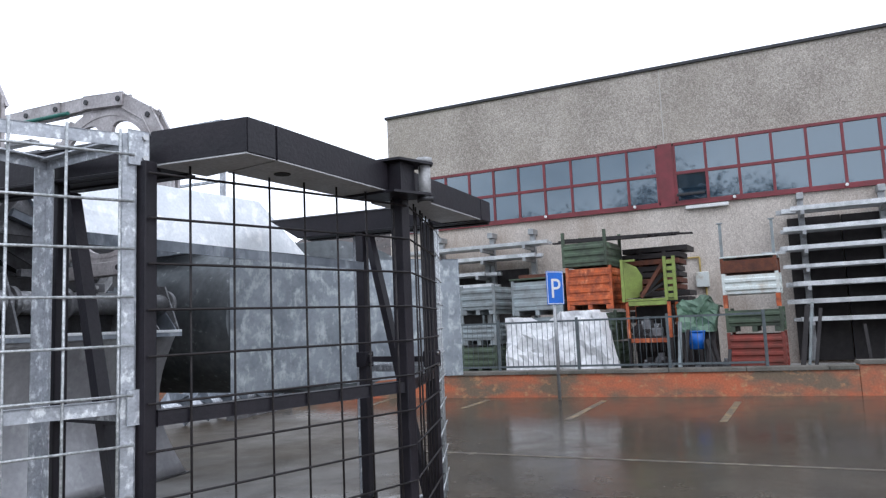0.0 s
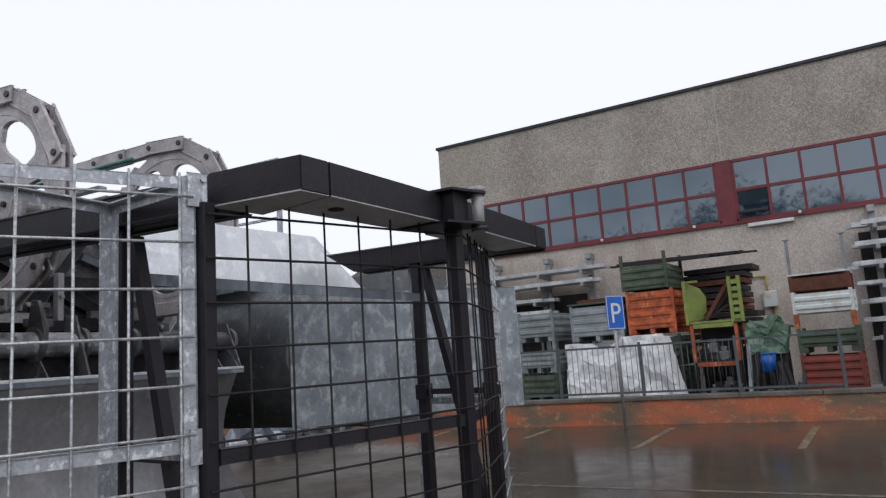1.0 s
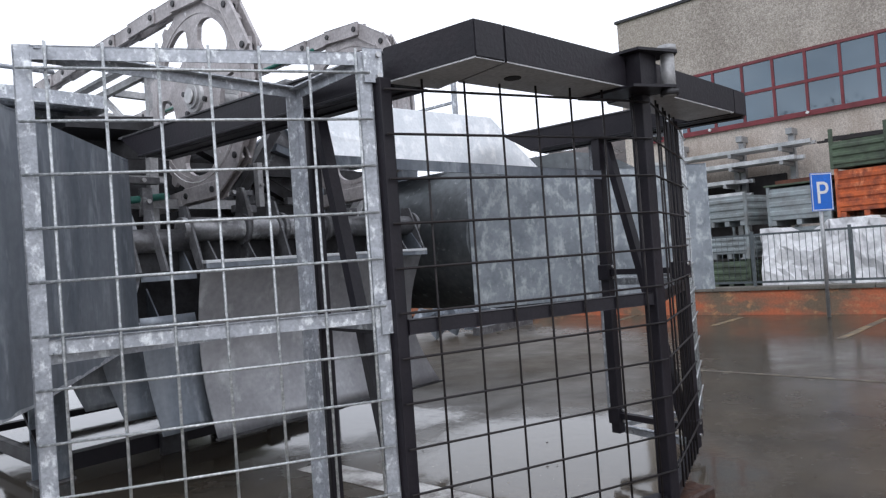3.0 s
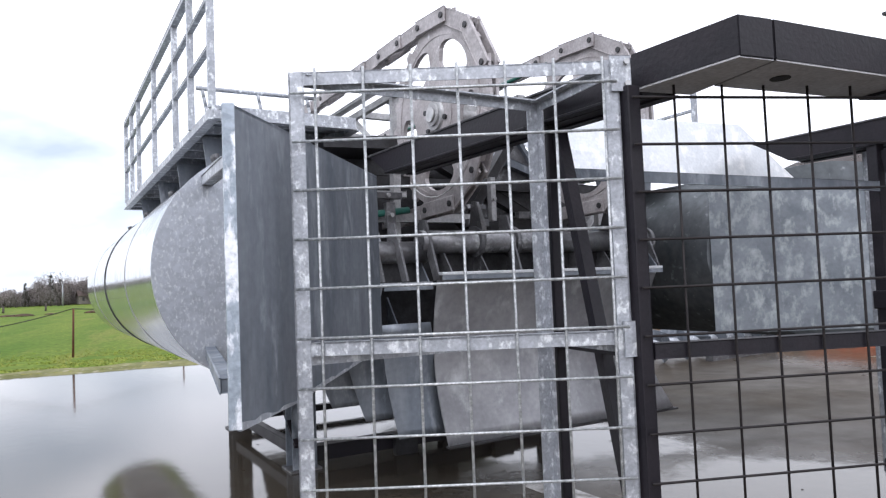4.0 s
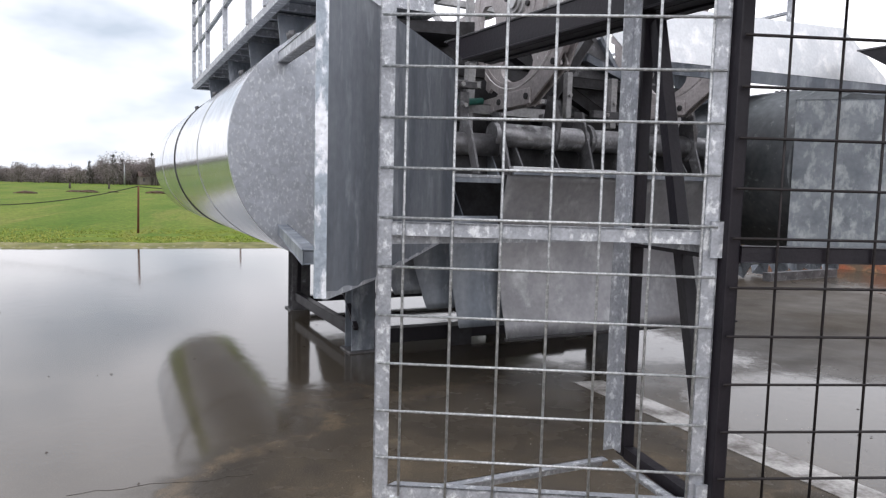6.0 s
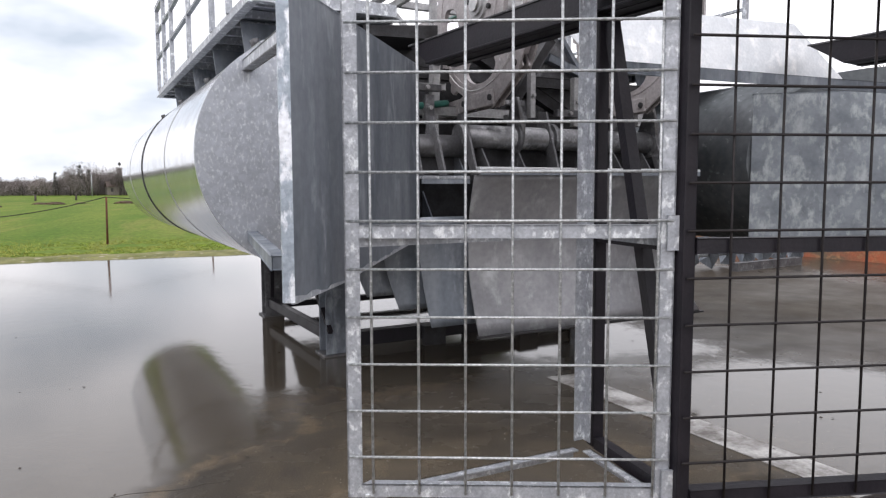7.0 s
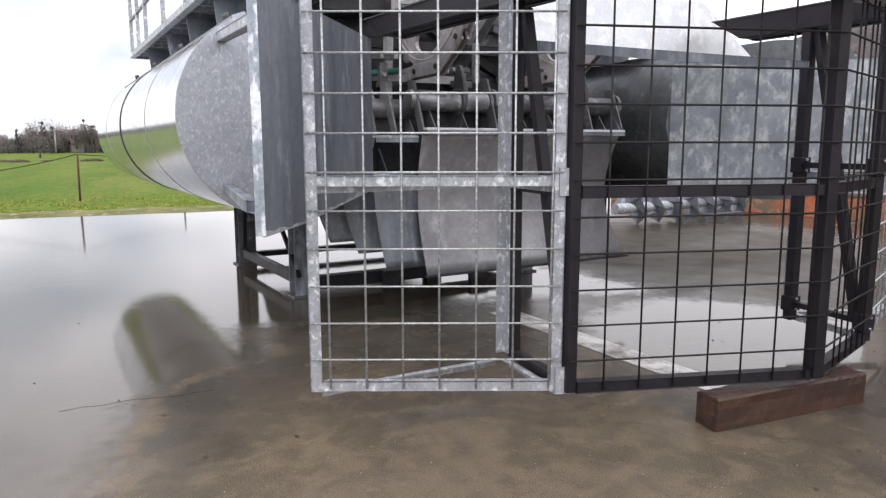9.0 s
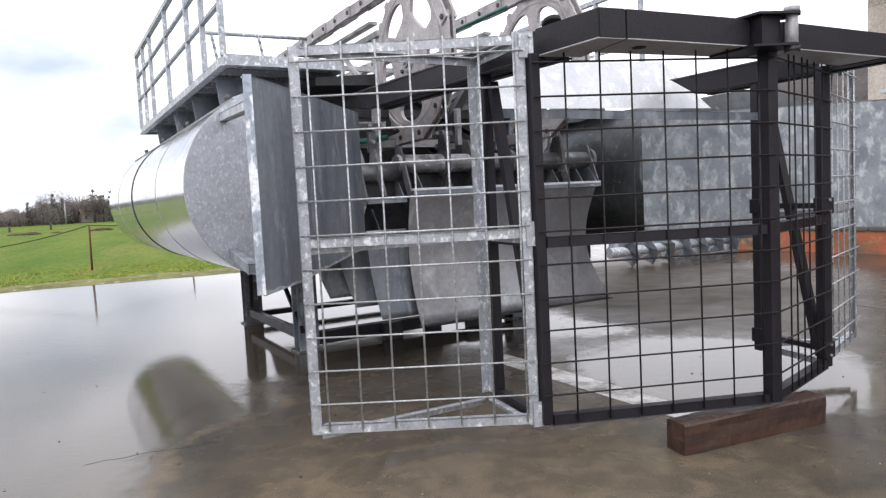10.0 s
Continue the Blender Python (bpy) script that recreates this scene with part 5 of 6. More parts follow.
            pin.matrix_basis = pose(x, y0, z0)
        else:
            repeat("pin", pin, chain, pose(x, y0, z0))
    # truss
    tx = x + 0.16
    frame_part = part("conveyor_frame", B(), STEEL_GREY, vessel)
    bm = B()
    for z in (2.24, 2.80):
        beam(bm, (tx, 5.05, z), (tx, back, z), 0.04, 0.05)
    yy = 5.15
    while yy < back - 0.8:
        beam(bm, (tx, yy, 2.27), (tx, yy, 2.77), 0.045, 0.045, up=(1, 0, 0))
        beam(bm, (tx, yy + 0.03, 2.27), (tx, yy + 0.75, 2.77), 0.035, 0.035, up=(1, 0, 0))
        yy += 0.8
    beam(bm, (tx - 0.05, 5.05, 2.88), (tx - 0.05, back, 2.88), 0.07, 0.025)
    bm.to_mesh(frame_part.data)
    bm.free()


conveyor(3.10, 9.2, 2.41)
conveyor(4.28, 9.2, 2.425)
for y, z in ((5.3, 2.8), (5.8, 2.8), (6.6, 2.8), (7.6, 2.8), (5.4, 2.24), (6.6, 2.24)):
    bm = B()
    beam(bm, (3.29, y, z), (4.38, y, z), 0.05, 0.05)
    part("cross_bar", bm, STEEL_GREY, vessel)
bm = B()
tube(bm, (3.205, WY, 2.41), (4.21, WY, 2.425), 0.045, 16)
part("head_shaft", bm, STEEL_GREY, vessel)

# lower pivot shaft with its hinge plates and the curved scoop
bm = B()
tube(bm, (2.93, 4.20, 1.62), (4.83, 4.20, 1.62), 0.072, 24)
part("pivot_tube", bm, SHAFT, vessel)
bm = B()
tube(bm, (2.50, 4.22, 1.56), (2.98, 4.22, 1.56), 0.066, 24)
part("pivot_tube", bm, SHAFT, vessel)
for x in (3.32, 3.60, 3.95, 4.45, 4.8):
    bm = B()
    tube(bm, (x, 4.20, 1.62), (x + 0.03, 4.20, 1.62), 0.10, 24)
    part("collar", bm, IRON, vessel)
for x, lean in ((2.96, 0.0), (3.56, 0.04), (4.46, 0.04), (4.78, 0.0), (2.60, 0.0), (2.75, -0.02)):
    bm = B()
    slab(bm, [(x, 4.02, 1.385), (x, 4.09, 1.385), (x, 4.17, 1.56), (x, 4.28, 1.60), (x, 4.25, 1.76 + lean), (x, 4.17, 1.75 + lean)], (0.014, 0, 0))
    part("hinge_plate", bm, IRON, vessel)
for x in (3.285, 4.40):
    bm = B()
    slab(bm, [(x, 4.09, 1.86), (x, 4.15, 1.87), (x + 0.06, 4.29, 1.70), (x + 0.06, 4.29, 1.62), (x + 0.06, 4.11, 1.62), (x + 0.05, 4.09, 1.72)], (0.016, 0, 0))
    part("hinge_plate", bm, SHAFT, vessel)
for k in range(7):
    x = 3.08 + 0.26 * k
    bm = B()
    slab(bm, [(x, 4.06, 1.405), (x, 4.26, 1.405), (x, 4.23, 1.55), (x, 4.17, 1.55)], (0.01, 0, 0))
    part("rib", bm, IRON, vessel)


def scoop(x0, x1, y_top, z_top, z_bot, belly, drift, mat, lip, flare=0.05, z_lip=None):
    """A curved sheet that hangs from the pivot: hollow towards the bow, with a bright folded lip."""
    bm = B()
    n = 14
    rows = []
    for k in range(n + 1):
        u = k / n
        z = z_top + (z_bot - z_top) * u
        y = y_top + belly * math.sin(math.pi * u * 0.95) + 0.06 * u
        a = x0 + drift * u
        b = x1 + flare * u - (0.10 if lip else 0.0) * math.sin(math.pi * u)
        rows.append([bm.verts.new(v) for v in ((a, y, z), (b, y, z), (b, y + 0.012, z), (a, y + 0.012, z))])
    for r0, r1 in zip(rows, rows[1:]):
        for k in range(4):
            f = bm.faces.new((r0[k], r0[(k + 1) % 4], r1[(k + 1) % 4], r1[k]))
            f.smooth = k in (0, 2)
    bm.faces.new(rows[0])
    bm.faces.new(rows[-1][::-1])
    bmesh.ops.recalc_face_normals(bm, faces=bm.faces)
    sheet = part("scoop_sheet", bm, mat, vessel, "dull grey curved scoop sheet with a bright lip")
    z_top = z_lip or z_top
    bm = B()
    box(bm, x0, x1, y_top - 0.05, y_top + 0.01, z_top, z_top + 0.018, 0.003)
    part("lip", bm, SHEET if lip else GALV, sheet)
    bm = B()
    box(bm, x0, x1, y_top - 0.05, y_top - 0.042, z_top - 0.028, z_top - 0.001)
    part("lip", bm, GALV_DULL, sheet)
    if lip:
        bm = B()
        box(bm, x0 + drift - 0.01, x1 + flare + 0.02, y_top + 0.055, y_top + 0.10, z_bot - 0.014, z_bot - 0.001, 0.002)
        part("blade", bm, DARK_STEEL, sheet, "dark steel blade along the lower edge")
    bm = B()
    slab(bm, [(x1, y_top, z_top + 0.01), (x1, y_top + 0.2, z_top + 0.26), (x1, y_top + 0.25, z_top)], (0.01, 0, 0))
    part("end_plate", bm, GALV_DULL, sheet)


scoop(2.965, 4.765, 4.04, 1.414, 0.40, 0.12, 0.075, SCOOP, True, 0.175)
scoop(2.64, 2.955, 4.14, 1.14, 0.465, 0.05, 0.12, GALV_DULL, False, 0.205, 1.362)
scoop(2.52, 2.90, 4.46, 1.08, 0.53, 0.05, 0.17, GALV_DULL, False, 0.2)
scoop(2.40, 2.85, 4.74, 1.04, 0.585, 0.04, 0.18, GALV_DULL, False, 0.2)
# dark bulkhead and floor added out of view, to darken the water's reflection
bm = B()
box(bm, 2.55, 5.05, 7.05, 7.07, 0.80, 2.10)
part("reflection_bulkhead", bm, DARK_STEEL, vessel)
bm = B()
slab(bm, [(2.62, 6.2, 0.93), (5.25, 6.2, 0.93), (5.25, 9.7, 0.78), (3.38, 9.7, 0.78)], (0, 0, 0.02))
part("reflection_floor", bm, DARK_STEEL, vessel, "dark floor added out of view between the floats to darken the ground's reflection")
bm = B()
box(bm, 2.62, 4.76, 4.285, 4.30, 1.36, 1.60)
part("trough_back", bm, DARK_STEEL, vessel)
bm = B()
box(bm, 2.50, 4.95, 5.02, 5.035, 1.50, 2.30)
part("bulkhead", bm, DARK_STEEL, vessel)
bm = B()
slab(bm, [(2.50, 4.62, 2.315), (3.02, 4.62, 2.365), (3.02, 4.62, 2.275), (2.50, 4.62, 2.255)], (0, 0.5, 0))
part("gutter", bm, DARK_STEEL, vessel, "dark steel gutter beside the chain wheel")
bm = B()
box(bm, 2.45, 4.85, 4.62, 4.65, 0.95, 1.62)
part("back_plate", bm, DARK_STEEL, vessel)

# clutter behind the wheels: brackets, braces, hoses
for p, q, w in (((2.62, 4.5, 1.80), (3.5, 4.5, 1.80), 0.06), ((2.62, 4.5, 1.95), (3.0, 4.5, 1.95), 0.04), ((2.92, 4.5, 1.62), (2.935, 4.5, 2.08), 0.05),
                ((3.45, 4.55, 1.75), (3.9, 4.6, 2.35), 0.07), ((3.3, 4.6, 2.2), (4.1, 4.7, 1.85), 0.08), ((3.5, 4.9, 1.6), (3.5, 4.9, 2.25), 0.07),
                ((3.95, 4.9, 1.6), (3.95, 4.9, 2.25), 0.07), ((4.55, 4.6, 1.7), (4.95, 4.7, 2.1), 0.06), ((3.2, 4.7, 1.78), (4.7, 4.7, 1.78), 0.09),
                ((2.55, 4.62, 2.05), (4.9, 4.62, 2.05), 0.07)):
    bm = B()
    beam(bm, p, q, w, w, bevel=0.004)
    part("strut", bm, STEEL_GREY if w < 0.065 else DARK_STEEL, vessel)
for x, y, z, w, h in ((2.62, 4.36, 1.70, 0.10, 0.22), (2.80, 4.36, 1.72, 0.06, 0.16), (2.70, 4.34, 1.90, 0.20, 0.04), (3.42, 4.40, 1.74, 0.16, 0.05), (3.62, 4.42, 1.78, 0.04, 0.30),
                      (3.86, 4.44, 1.80, 0.22, 0.05), (4.02, 4.46, 1.74, 0.05, 0.34), (4.35, 4.46, 1.72, 0.16, 0.06), (4.60, 4.44, 1.76, 0.05, 0.24), (3.30, 4.46, 1.86, 0.30, 0.035)):
    bm = B()
    box(bm, x, x + w, y, y + 0.05, z, z + h, 0.004)
    bracket = part("bracket", bm, IRON if w > 0.05 else STEEL_GREY, vessel)
    bm = B()
    tube(bm, (x + w / 2, y, z + h / 2), (x + w / 2, y - 0.018, z + h / 2), 0.014, 6)
    part("bolt", bm, BOLT, bracket)
bm = B()
slab(bm, [(3.50, 4.70, 2.02), (3.56, 4.70, 2.09), (3.92, 4.70, 2.36), (4.05, 4.70, 2.40), (4.23, 4.70, 2.17), (4.80, 4.70, 2.10), (4.80, 4.70, 1.75), (3.50, 4.70, 1.75)], (0, 0.012, 0))
part("gusset_plate", bm, IRON, vessel, "dark sloping bracket plate behind the chain wheel")
for p, q, w in (((3.93, 4.66, 2.24), (4.25, 4.66, 2.14), 0.055), ((4.06, 4.67, 2.39), (4.24, 4.67, 2.16), 0.03), ((3.58, 4.66, 2.10), (3.94, 4.66, 2.36), 0.03),
                ((3.62, 4.64, 1.76), (3.70, 4.64, 2.16), 0.05), ((4.30, 4.64, 1.76), (4.30, 4.64, 2.14), 0.05)):
    bm = B()
    beam(bm, p, q, w, w, bevel=0.003)
    part("strut", bm, GALV_DULL, vessel)
bm = B()
tube(bm, (4.22, 4.50, 2.965), (4.22, 7.6, 2.965), 0.014, 10)
part("hydraulic_tube", bm, GREEN_HOSE, vessel, "green hydraulic tube")
bm = B()
tube(bm, (2.66, 4.40, 1.80), (2.98, 4.42, 1.84), 0.022, 10)
part("hydraulic_tube", bm, GREEN_HOSE, vessel, "green hydraulic tube")
bm = B()
pts = [(3.065, WY + 0.49 * math.cos(a), 2.41 + 0.49 * math.sin(a) - 0.02) for a in (radians(188 + 9 * k) for k in range(15))]
for a, b in zip(pts, pts[1:]):
    tube(bm, a, b, 0.0035, 6, caps=False)
part("hose", bm, WHITE, vessel, "thin pale hose loop")
bm = B()
tube(bm, (4.60, 4.34, 2.79), (4.61, 4.36, 2.83), 0.10, 24)
tube(bm, (4.61, 4.36, 2.83), (4.615, 4.37, 2.85), 0.075, 24)
tube(bm, (4.595, 4.33, 2.30), (4.60, 4.34, 2.79), 0.03, 12)
part("rubber_stop", bm, RUBBER, vessel)
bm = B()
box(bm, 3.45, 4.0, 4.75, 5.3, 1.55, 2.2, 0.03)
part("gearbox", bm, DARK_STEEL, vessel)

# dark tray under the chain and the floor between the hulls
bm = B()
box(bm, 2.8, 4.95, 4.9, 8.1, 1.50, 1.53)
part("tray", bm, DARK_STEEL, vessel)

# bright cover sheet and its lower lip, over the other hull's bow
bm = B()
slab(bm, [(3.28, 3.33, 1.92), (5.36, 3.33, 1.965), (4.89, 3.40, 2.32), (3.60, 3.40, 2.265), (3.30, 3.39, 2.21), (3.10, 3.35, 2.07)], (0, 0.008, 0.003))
part("cover_sheet", bm, SHEET, vessel, "zinc cover sheet with the bright sky's sheen put into its colour")

# steel cradle on the asphalt
cradle = thing("cradle", VESSEL, "black and grey steel cradle under the workboat", "cradle")
for x in (2.66, 5.05):
    for y in (5.73, 7.66):
        xx = x
        bm = B()
        box(bm, xx - 0.095, xx + 0.095, y - 0.085, y - 0.073, 0.015, 1.05, 0.002)
        box(bm, xx - 0.095, xx + 0.095, y + 0.073, y + 0.085, 0.015, 1.05, 0.002)
        box(bm, xx - 0.006, xx + 0.006, y - 0.074, y + 0.074, 0.015, 1.05)
        leg = part("leg", bm, GALV_DULL if y < 7 else IRON, cradle)
        bm = B()
        box(bm, xx - 0.12, xx + 0.12, y - 0.12, y + 0.12, 0.0, 0.015)
        part("foot_plate", bm, IRON, leg)
for p, q, w, h in (((2.585, 5.60, 0.20), (2.60, 6.10, 0.56), 0.028, 0.028), ((2.63, 5.82, 0.145), (2.62, 7.56, 0.145), 0.06, 0.085),
                   ((2.75, 5.73, 0.105), (4.98, 5.73, 0.105), 0.10, 0.115), ((2.77, 7.66, 0.105), (4.96, 7.66, 0.105), 0.08, 0.06),
                   ((5.05, 5.82, 0.145), (5.05, 7.56, 0.145), 0.06, 0.085), ((5.0, 4.5, 0.80), (5.0, 7.0, 0.80), 0.16, 0.16),
                   ((2.60, 7.45, 0.22), (2.60, 7.40, 0.75), 0.03, 0.03)):
    bm = B()
    beam(bm, p, q, w, h, bevel=0.004)
    part("cradle_beam", bm, BLACK, cradle)
for x in (3.50, 4.45):
    bm = B()
    box(bm, x - 0.10, x + 0.10, 5.60, 5.665, 0, 0.165, 0.005)
    part("support_block", bm, DARK_STEEL, cradle)

# spare auger lying on the asphalt
auger = thing("auger", pose(7.95, 9.68, 0.297, 0, 0, 11), "galvanised screw auger lying on the wet asphalt", "auger")
bm = B()
tube(bm, (0, 0, 0), (3.7, 0, 0), 0.09, 18)
part("tube", bm, GALV, auger, "zinc-grey tube")
bm = B()
rows = []
n = 37
for k in range(n + 1):
    a = k / n * math.tau * 7
    x = 0.20 + 3.4 * k / n
    rows.append([bm.verts.new((x + dx, r * math.cos(a), r * math.sin(a))) for dx, r in ((0, 0.08), (0, 0.30), (0.012, 0.30), (0.012, 0.08))])
for a, b in zip(rows, rows[1:]):
    for k in range(4):
        bm.faces.new((a[k], a[(k + 1) % 4], b[(k + 1) % 4], b[k])).smooth = False
bmesh.ops.recalc_face_normals(bm, faces=bm.faces)
part("flight", bm, GALV_DULL, auger)
bm = B()
beam(bm, (9.15, 9.48, 0.066), (10.95, 9.86, 0.066), 0.12, 0.13, bevel=0.006)
single("dark_bar", bm, IRON, "dark square bar along the ground beside the auger", "bar")

# ---------------------------------------------------------------- goods in the storage yard
BASE = SITE
YZ = 0.33
GX = 15.15


def steel_bin(x, y, z, depth, width, height, mat, label, ribs=3, feet=True, posts=0.0, open_frame=False, lean=0.0):
    """A folded steel stacking bin: ribbed sides, corner posts, floor and skids. x, y is the near left foot, width runs along the wall."""
    b = thing("stacking_bin", pose(x, y, z, 0, 0, lean), label, "storage bin", "stacking bins in the yard")
    foot = 0.10 if feet else 0.0
    t = 0.02
    rows = 2 * ribs + 1
    h = (height - foot) / rows

    def profile(flip):
        """Folded ribs from foot to rim as a closed strip: offsets outwards and heights."""
        pts = []
        for k in range(rows):
            o = 0.03 if k % 2 else 0.0
            pts += [(o, foot + k * h + 0.012), (o, foot + (k + 1) * h - 0.012)]
        back = [(o - 0.012, z) for o, z in reversed(pts)]
        return [(o * flip, z) for o, z in pts + back]

    for x0, flip in ((0.0, -1), (depth, 1)):
        bm = B()
        slab(bm, [(x0 + o, -width + 0.045, z) for o, z in profile(flip)], (0, width - 0.09, 0))
        part("side", bm, mat, b)
    for y0, flip in ((-0.015, 1), (-width + 0.02, -1)):
        bm = B()
        slab(bm, [(0.05, y0 + o * 0.6, z) for o, z in profile(flip)], (depth - 0.1, 0, 0))
        part("end", bm, mat, b)
    for px in (0.0, depth - 0.05):
        for py in (-0.05, -width):
            bm = B()
            box(bm, px - 0.01, px + 0.055, py - 0.005, py + 0.055, 0, height + 0.03 + posts, 0.006)
            part("corner_post", bm, mat, b)
    bm = B()
    box(bm, t, depth - t, -width + 0.06, -0.06, foot, foot + 0.02)
    part("floor", bm, mat, b)
    if feet:
        for yy in (-0.10, -width * 0.5, -width + 0.10):
            bm = B()
            box(bm, 0.0, depth, yy - 0.045, yy + 0.045, 0.0, foot - 0.004, 0.004)
            part("skid", bm, mat, b)
    return b


# first column beside the racks
steel_bin(GX, 8.05, YZ, 1.15, 0.84, 0.56, BIN_GREEN, "green ribbed steel stacking bin at the foot of a stack")
steel_bin(GX, 8.05, YZ + 0.60, 1.15, 0.84, 0.48, BIN_GREY, "grey ribbed steel stacking bin in a stack")
high = steel_bin(GX, 8.05, YZ + 1.265, 1.15, 0.84, 0.62, BIN_GREY, "grey ribbed steel stacking bin on a stack")
for y in (-0.02, -0.81):
    for x in (0.0, 1.1):
        bm = B()
        box(bm, x, x + 0.05, y - 0.025, y + 0.025, -0.155, -0.002, 0.004)
        part("foot", bm, BIN_GREY, high)
# second column, its foot under the tarpaulin
steel_bin(GX + 0.1, 6.75, YZ, 1.1, 1.05, 0.56, BIN_GREY, "grey steel bin half hidden by a tarpaulin")
steel_bin(GX + 0.1, 6.75, YZ + 0.60, 1.1, 1.05, 0.56, BIN_GREY, "grey steel bin half hidden by a tarpaulin")
lidded = steel_bin(GX, 6.79, YZ + 1.20, 1.15, 1.13, 0.72, BIN_GREY, "grey ribbed steel bin with a green lid above the white tarpaulin")
bm = B()
box(bm, -0.03, 1.17, -1.17, 0.04, 0.755, 0.79, 0.008)
part("lid", bm, BIN_GREEN, lidded, "flat green lid")
for k in range(4):
    bm = B()
    beam(bm, (15.4 + 0.12 * k, 6.7, YZ + 2.035), (15.45 + 0.12 * k, 5.75, YZ + 2.035), 0.09, 0.085)
    single("rusty_bar", bm, RUST, "rusty brown steel bar stacked on the bins", "bar", group="rusty bars on the bins")
# third column
steel_bin(GX + 0.1, 5.50, YZ, 1.1, 0.92, 0.58, BIN_GREEN, "green steel bin behind the white tarpaulin")
steel_bin(GX + 0.1, 5.50, YZ + 0.62, 1.1, 0.92, 0.58, BIN_GREEN, "green steel bin behind the white tarpaulin")
steel_bin(GX, 5.55, YZ + 1.26, 1.2, 0.95, 0.85, BIN_ORANGE, "rusty orange ribbed steel bin in a stack", ribs=4)
steel_bin(GX - 0.02, 5.60, YZ + 2.145, 1.2, 0.93, 0.50, BIN_GREEN, "shallow dark green steel bin with tall corner posts", ribs=3, feet=False, posts=0.2)
# fourth column: open orange rack, lime end frames
rack = thing("motor_rack", pose(GX, 4.32, YZ), "open orange steel rack filled with dark machine parts", "rack", "open racks in the yard")
for y in (0, -0.8):
    for x in (0, 0.75):
        bm = B()
        box(bm, x - 0.03, x + 0.03, y - 0.03, y + 0.03, 0.66, 1.345, 0.004)
        post = part("post", bm, BIN_ORANGE, rack)
        bm = B()
        box(bm, x - 0.028, x + 0.028, y - 0.028, y + 0.028, 0, 0.655, 0.004)
        part("leg", bm, SCRAP_AND_SHADE, post, "dark steel leg")
for z in (0.61, 1.33):
    bm = B()
    box(bm, -0.035, 0.03, -0.765, -0.035, z - 0.04, z + 0.04, 0.005)
    part("front_bar", bm, BIN_ORANGE if z < 1 else BIN_LIME, rack)
bm = B()
box(bm, 0.03, 0.72, -0.77, -0.03, 0.65, 0.68)
part("shelf", bm, SCRAP_AND_SHADE, rack)
for k in range(11):
    bm = B()
    box(bm, -0.01, 0.0, -0.74 + 0.068 * k, -0.725 + 0.068 * k, 0.40, 0.568)
    part("grille_bar", bm, SCRAP_AND_SHADE, rack)
rng = random.Random(3)
for k in range(14):
    yy, zz = rng.uniform(-0.68, -0.12), 0.02 if k < 5 else 0.682
    h = rng.uniform(0.16, 0.34)
    bm = B()
    if k % 2:
        tube(bm, (0.08, yy, zz + 0.12), (0.45, yy, zz + 0.12), 0.10, 14)
        tube(bm, (0.02, yy, zz + 0.12), (0.08, yy, zz + 0.12), 0.035, 10)
        box(bm, 0.15, 0.4, yy - 0.11, yy + 0.11, zz, zz + 0.04)
    else:
        box(bm, 0.05, 0.35, yy - 0.09, yy + 0.09, zz, zz + h, 0.02)
        box(bm, 0.10, 0.30, yy - 0.05, yy + 0.05, zz + h, zz + h + 0.08, 0.01)
    part("machine_part", bm, SCRAP_AND_SHADE if k % 4 else IRON, rack)
bm = B()
box(bm, 0.55, 0.6, -0.77, -0.03, 0.70, 1.28)
part("back_sheet", bm, SCRAP_AND_SHADE, rack)
f = thing("end_frame", pose(GX, 4.40, YZ + 1.37), "lime green sloping steel end panel of an open crate", "crate frame", "lime crate frames")
bm = B()
slab(bm, [(0.02, 0, 0.06), (0.36, -0.30, 0.10), (0.40, -0.32, 0.52), (0.30, -0.24, 0.70), (0.02, 0, 0.84)], (0.012, 0.014, 0))
part("panel", bm, BIN_LIME, f)
for z in (0.0, 0.8):
    bm = B()
    box(bm, -0.025, 0.03, -0.05, 0.01, 0.0, 0.85, 0.005) if z == 0 else box(bm, 0.0, 0.05, -0.28, -0.0, 0.80, 0.84, 0.005)
    part("post", bm, BIN_LIME, f)
f = thing("end_frame", pose(GX, 3.58, YZ + 1.37), "lime green slotted steel end frame of an open crate", "crate frame", "lime crate frames")
for y in (-0.03, -0.20):
    bm = B()
    box(bm, -0.03, 0.03, y - 0.03, y + 0.03, 0.0, 0.85, 0.005)
    part("post", bm, BIN_LIME, f)
for k in range(6):
    bm = B()
    box(bm, -0.022, 0.0, -0.168, -0.062, 0.05 + 0.13 * k, 0.13 + 0.13 * k, 0.006)
    part("board", bm, BIN_LIME, f)
bm = B()
box(bm, GX - 0.02, GX + 0.75, 3.56, 4.34, YZ + 1.38, YZ + 1.42, 0.004)
single("crate_floor", bm, BIN_LIME, "lime green base of an open crate", "crate base")
rng = random.Random(17)
for k in range(16):
    bm = B()
    a = Vector((GX + 0.1 + 0.03 * k, 4.12 - rng.uniform(0, 0.12), YZ + 1.45 + 0.012 * k))
    beam(bm, a, (GX + 0.15 + 0.03 * k, 3.65 - rng.uniform(0, 0.05), YZ + 1.52 + rng.uniform(0.15, 0.62)), rng.uniform(0.05, 0.1), rng.uniform(0.03, 0.08), bevel=0.004)
    single("scrap_bar", bm, SCRAP_AND_SHADE if k % 4 else RUST, "dark scrap steel bar piled in the open crate", "scrap", group="scrap bars in the crate")
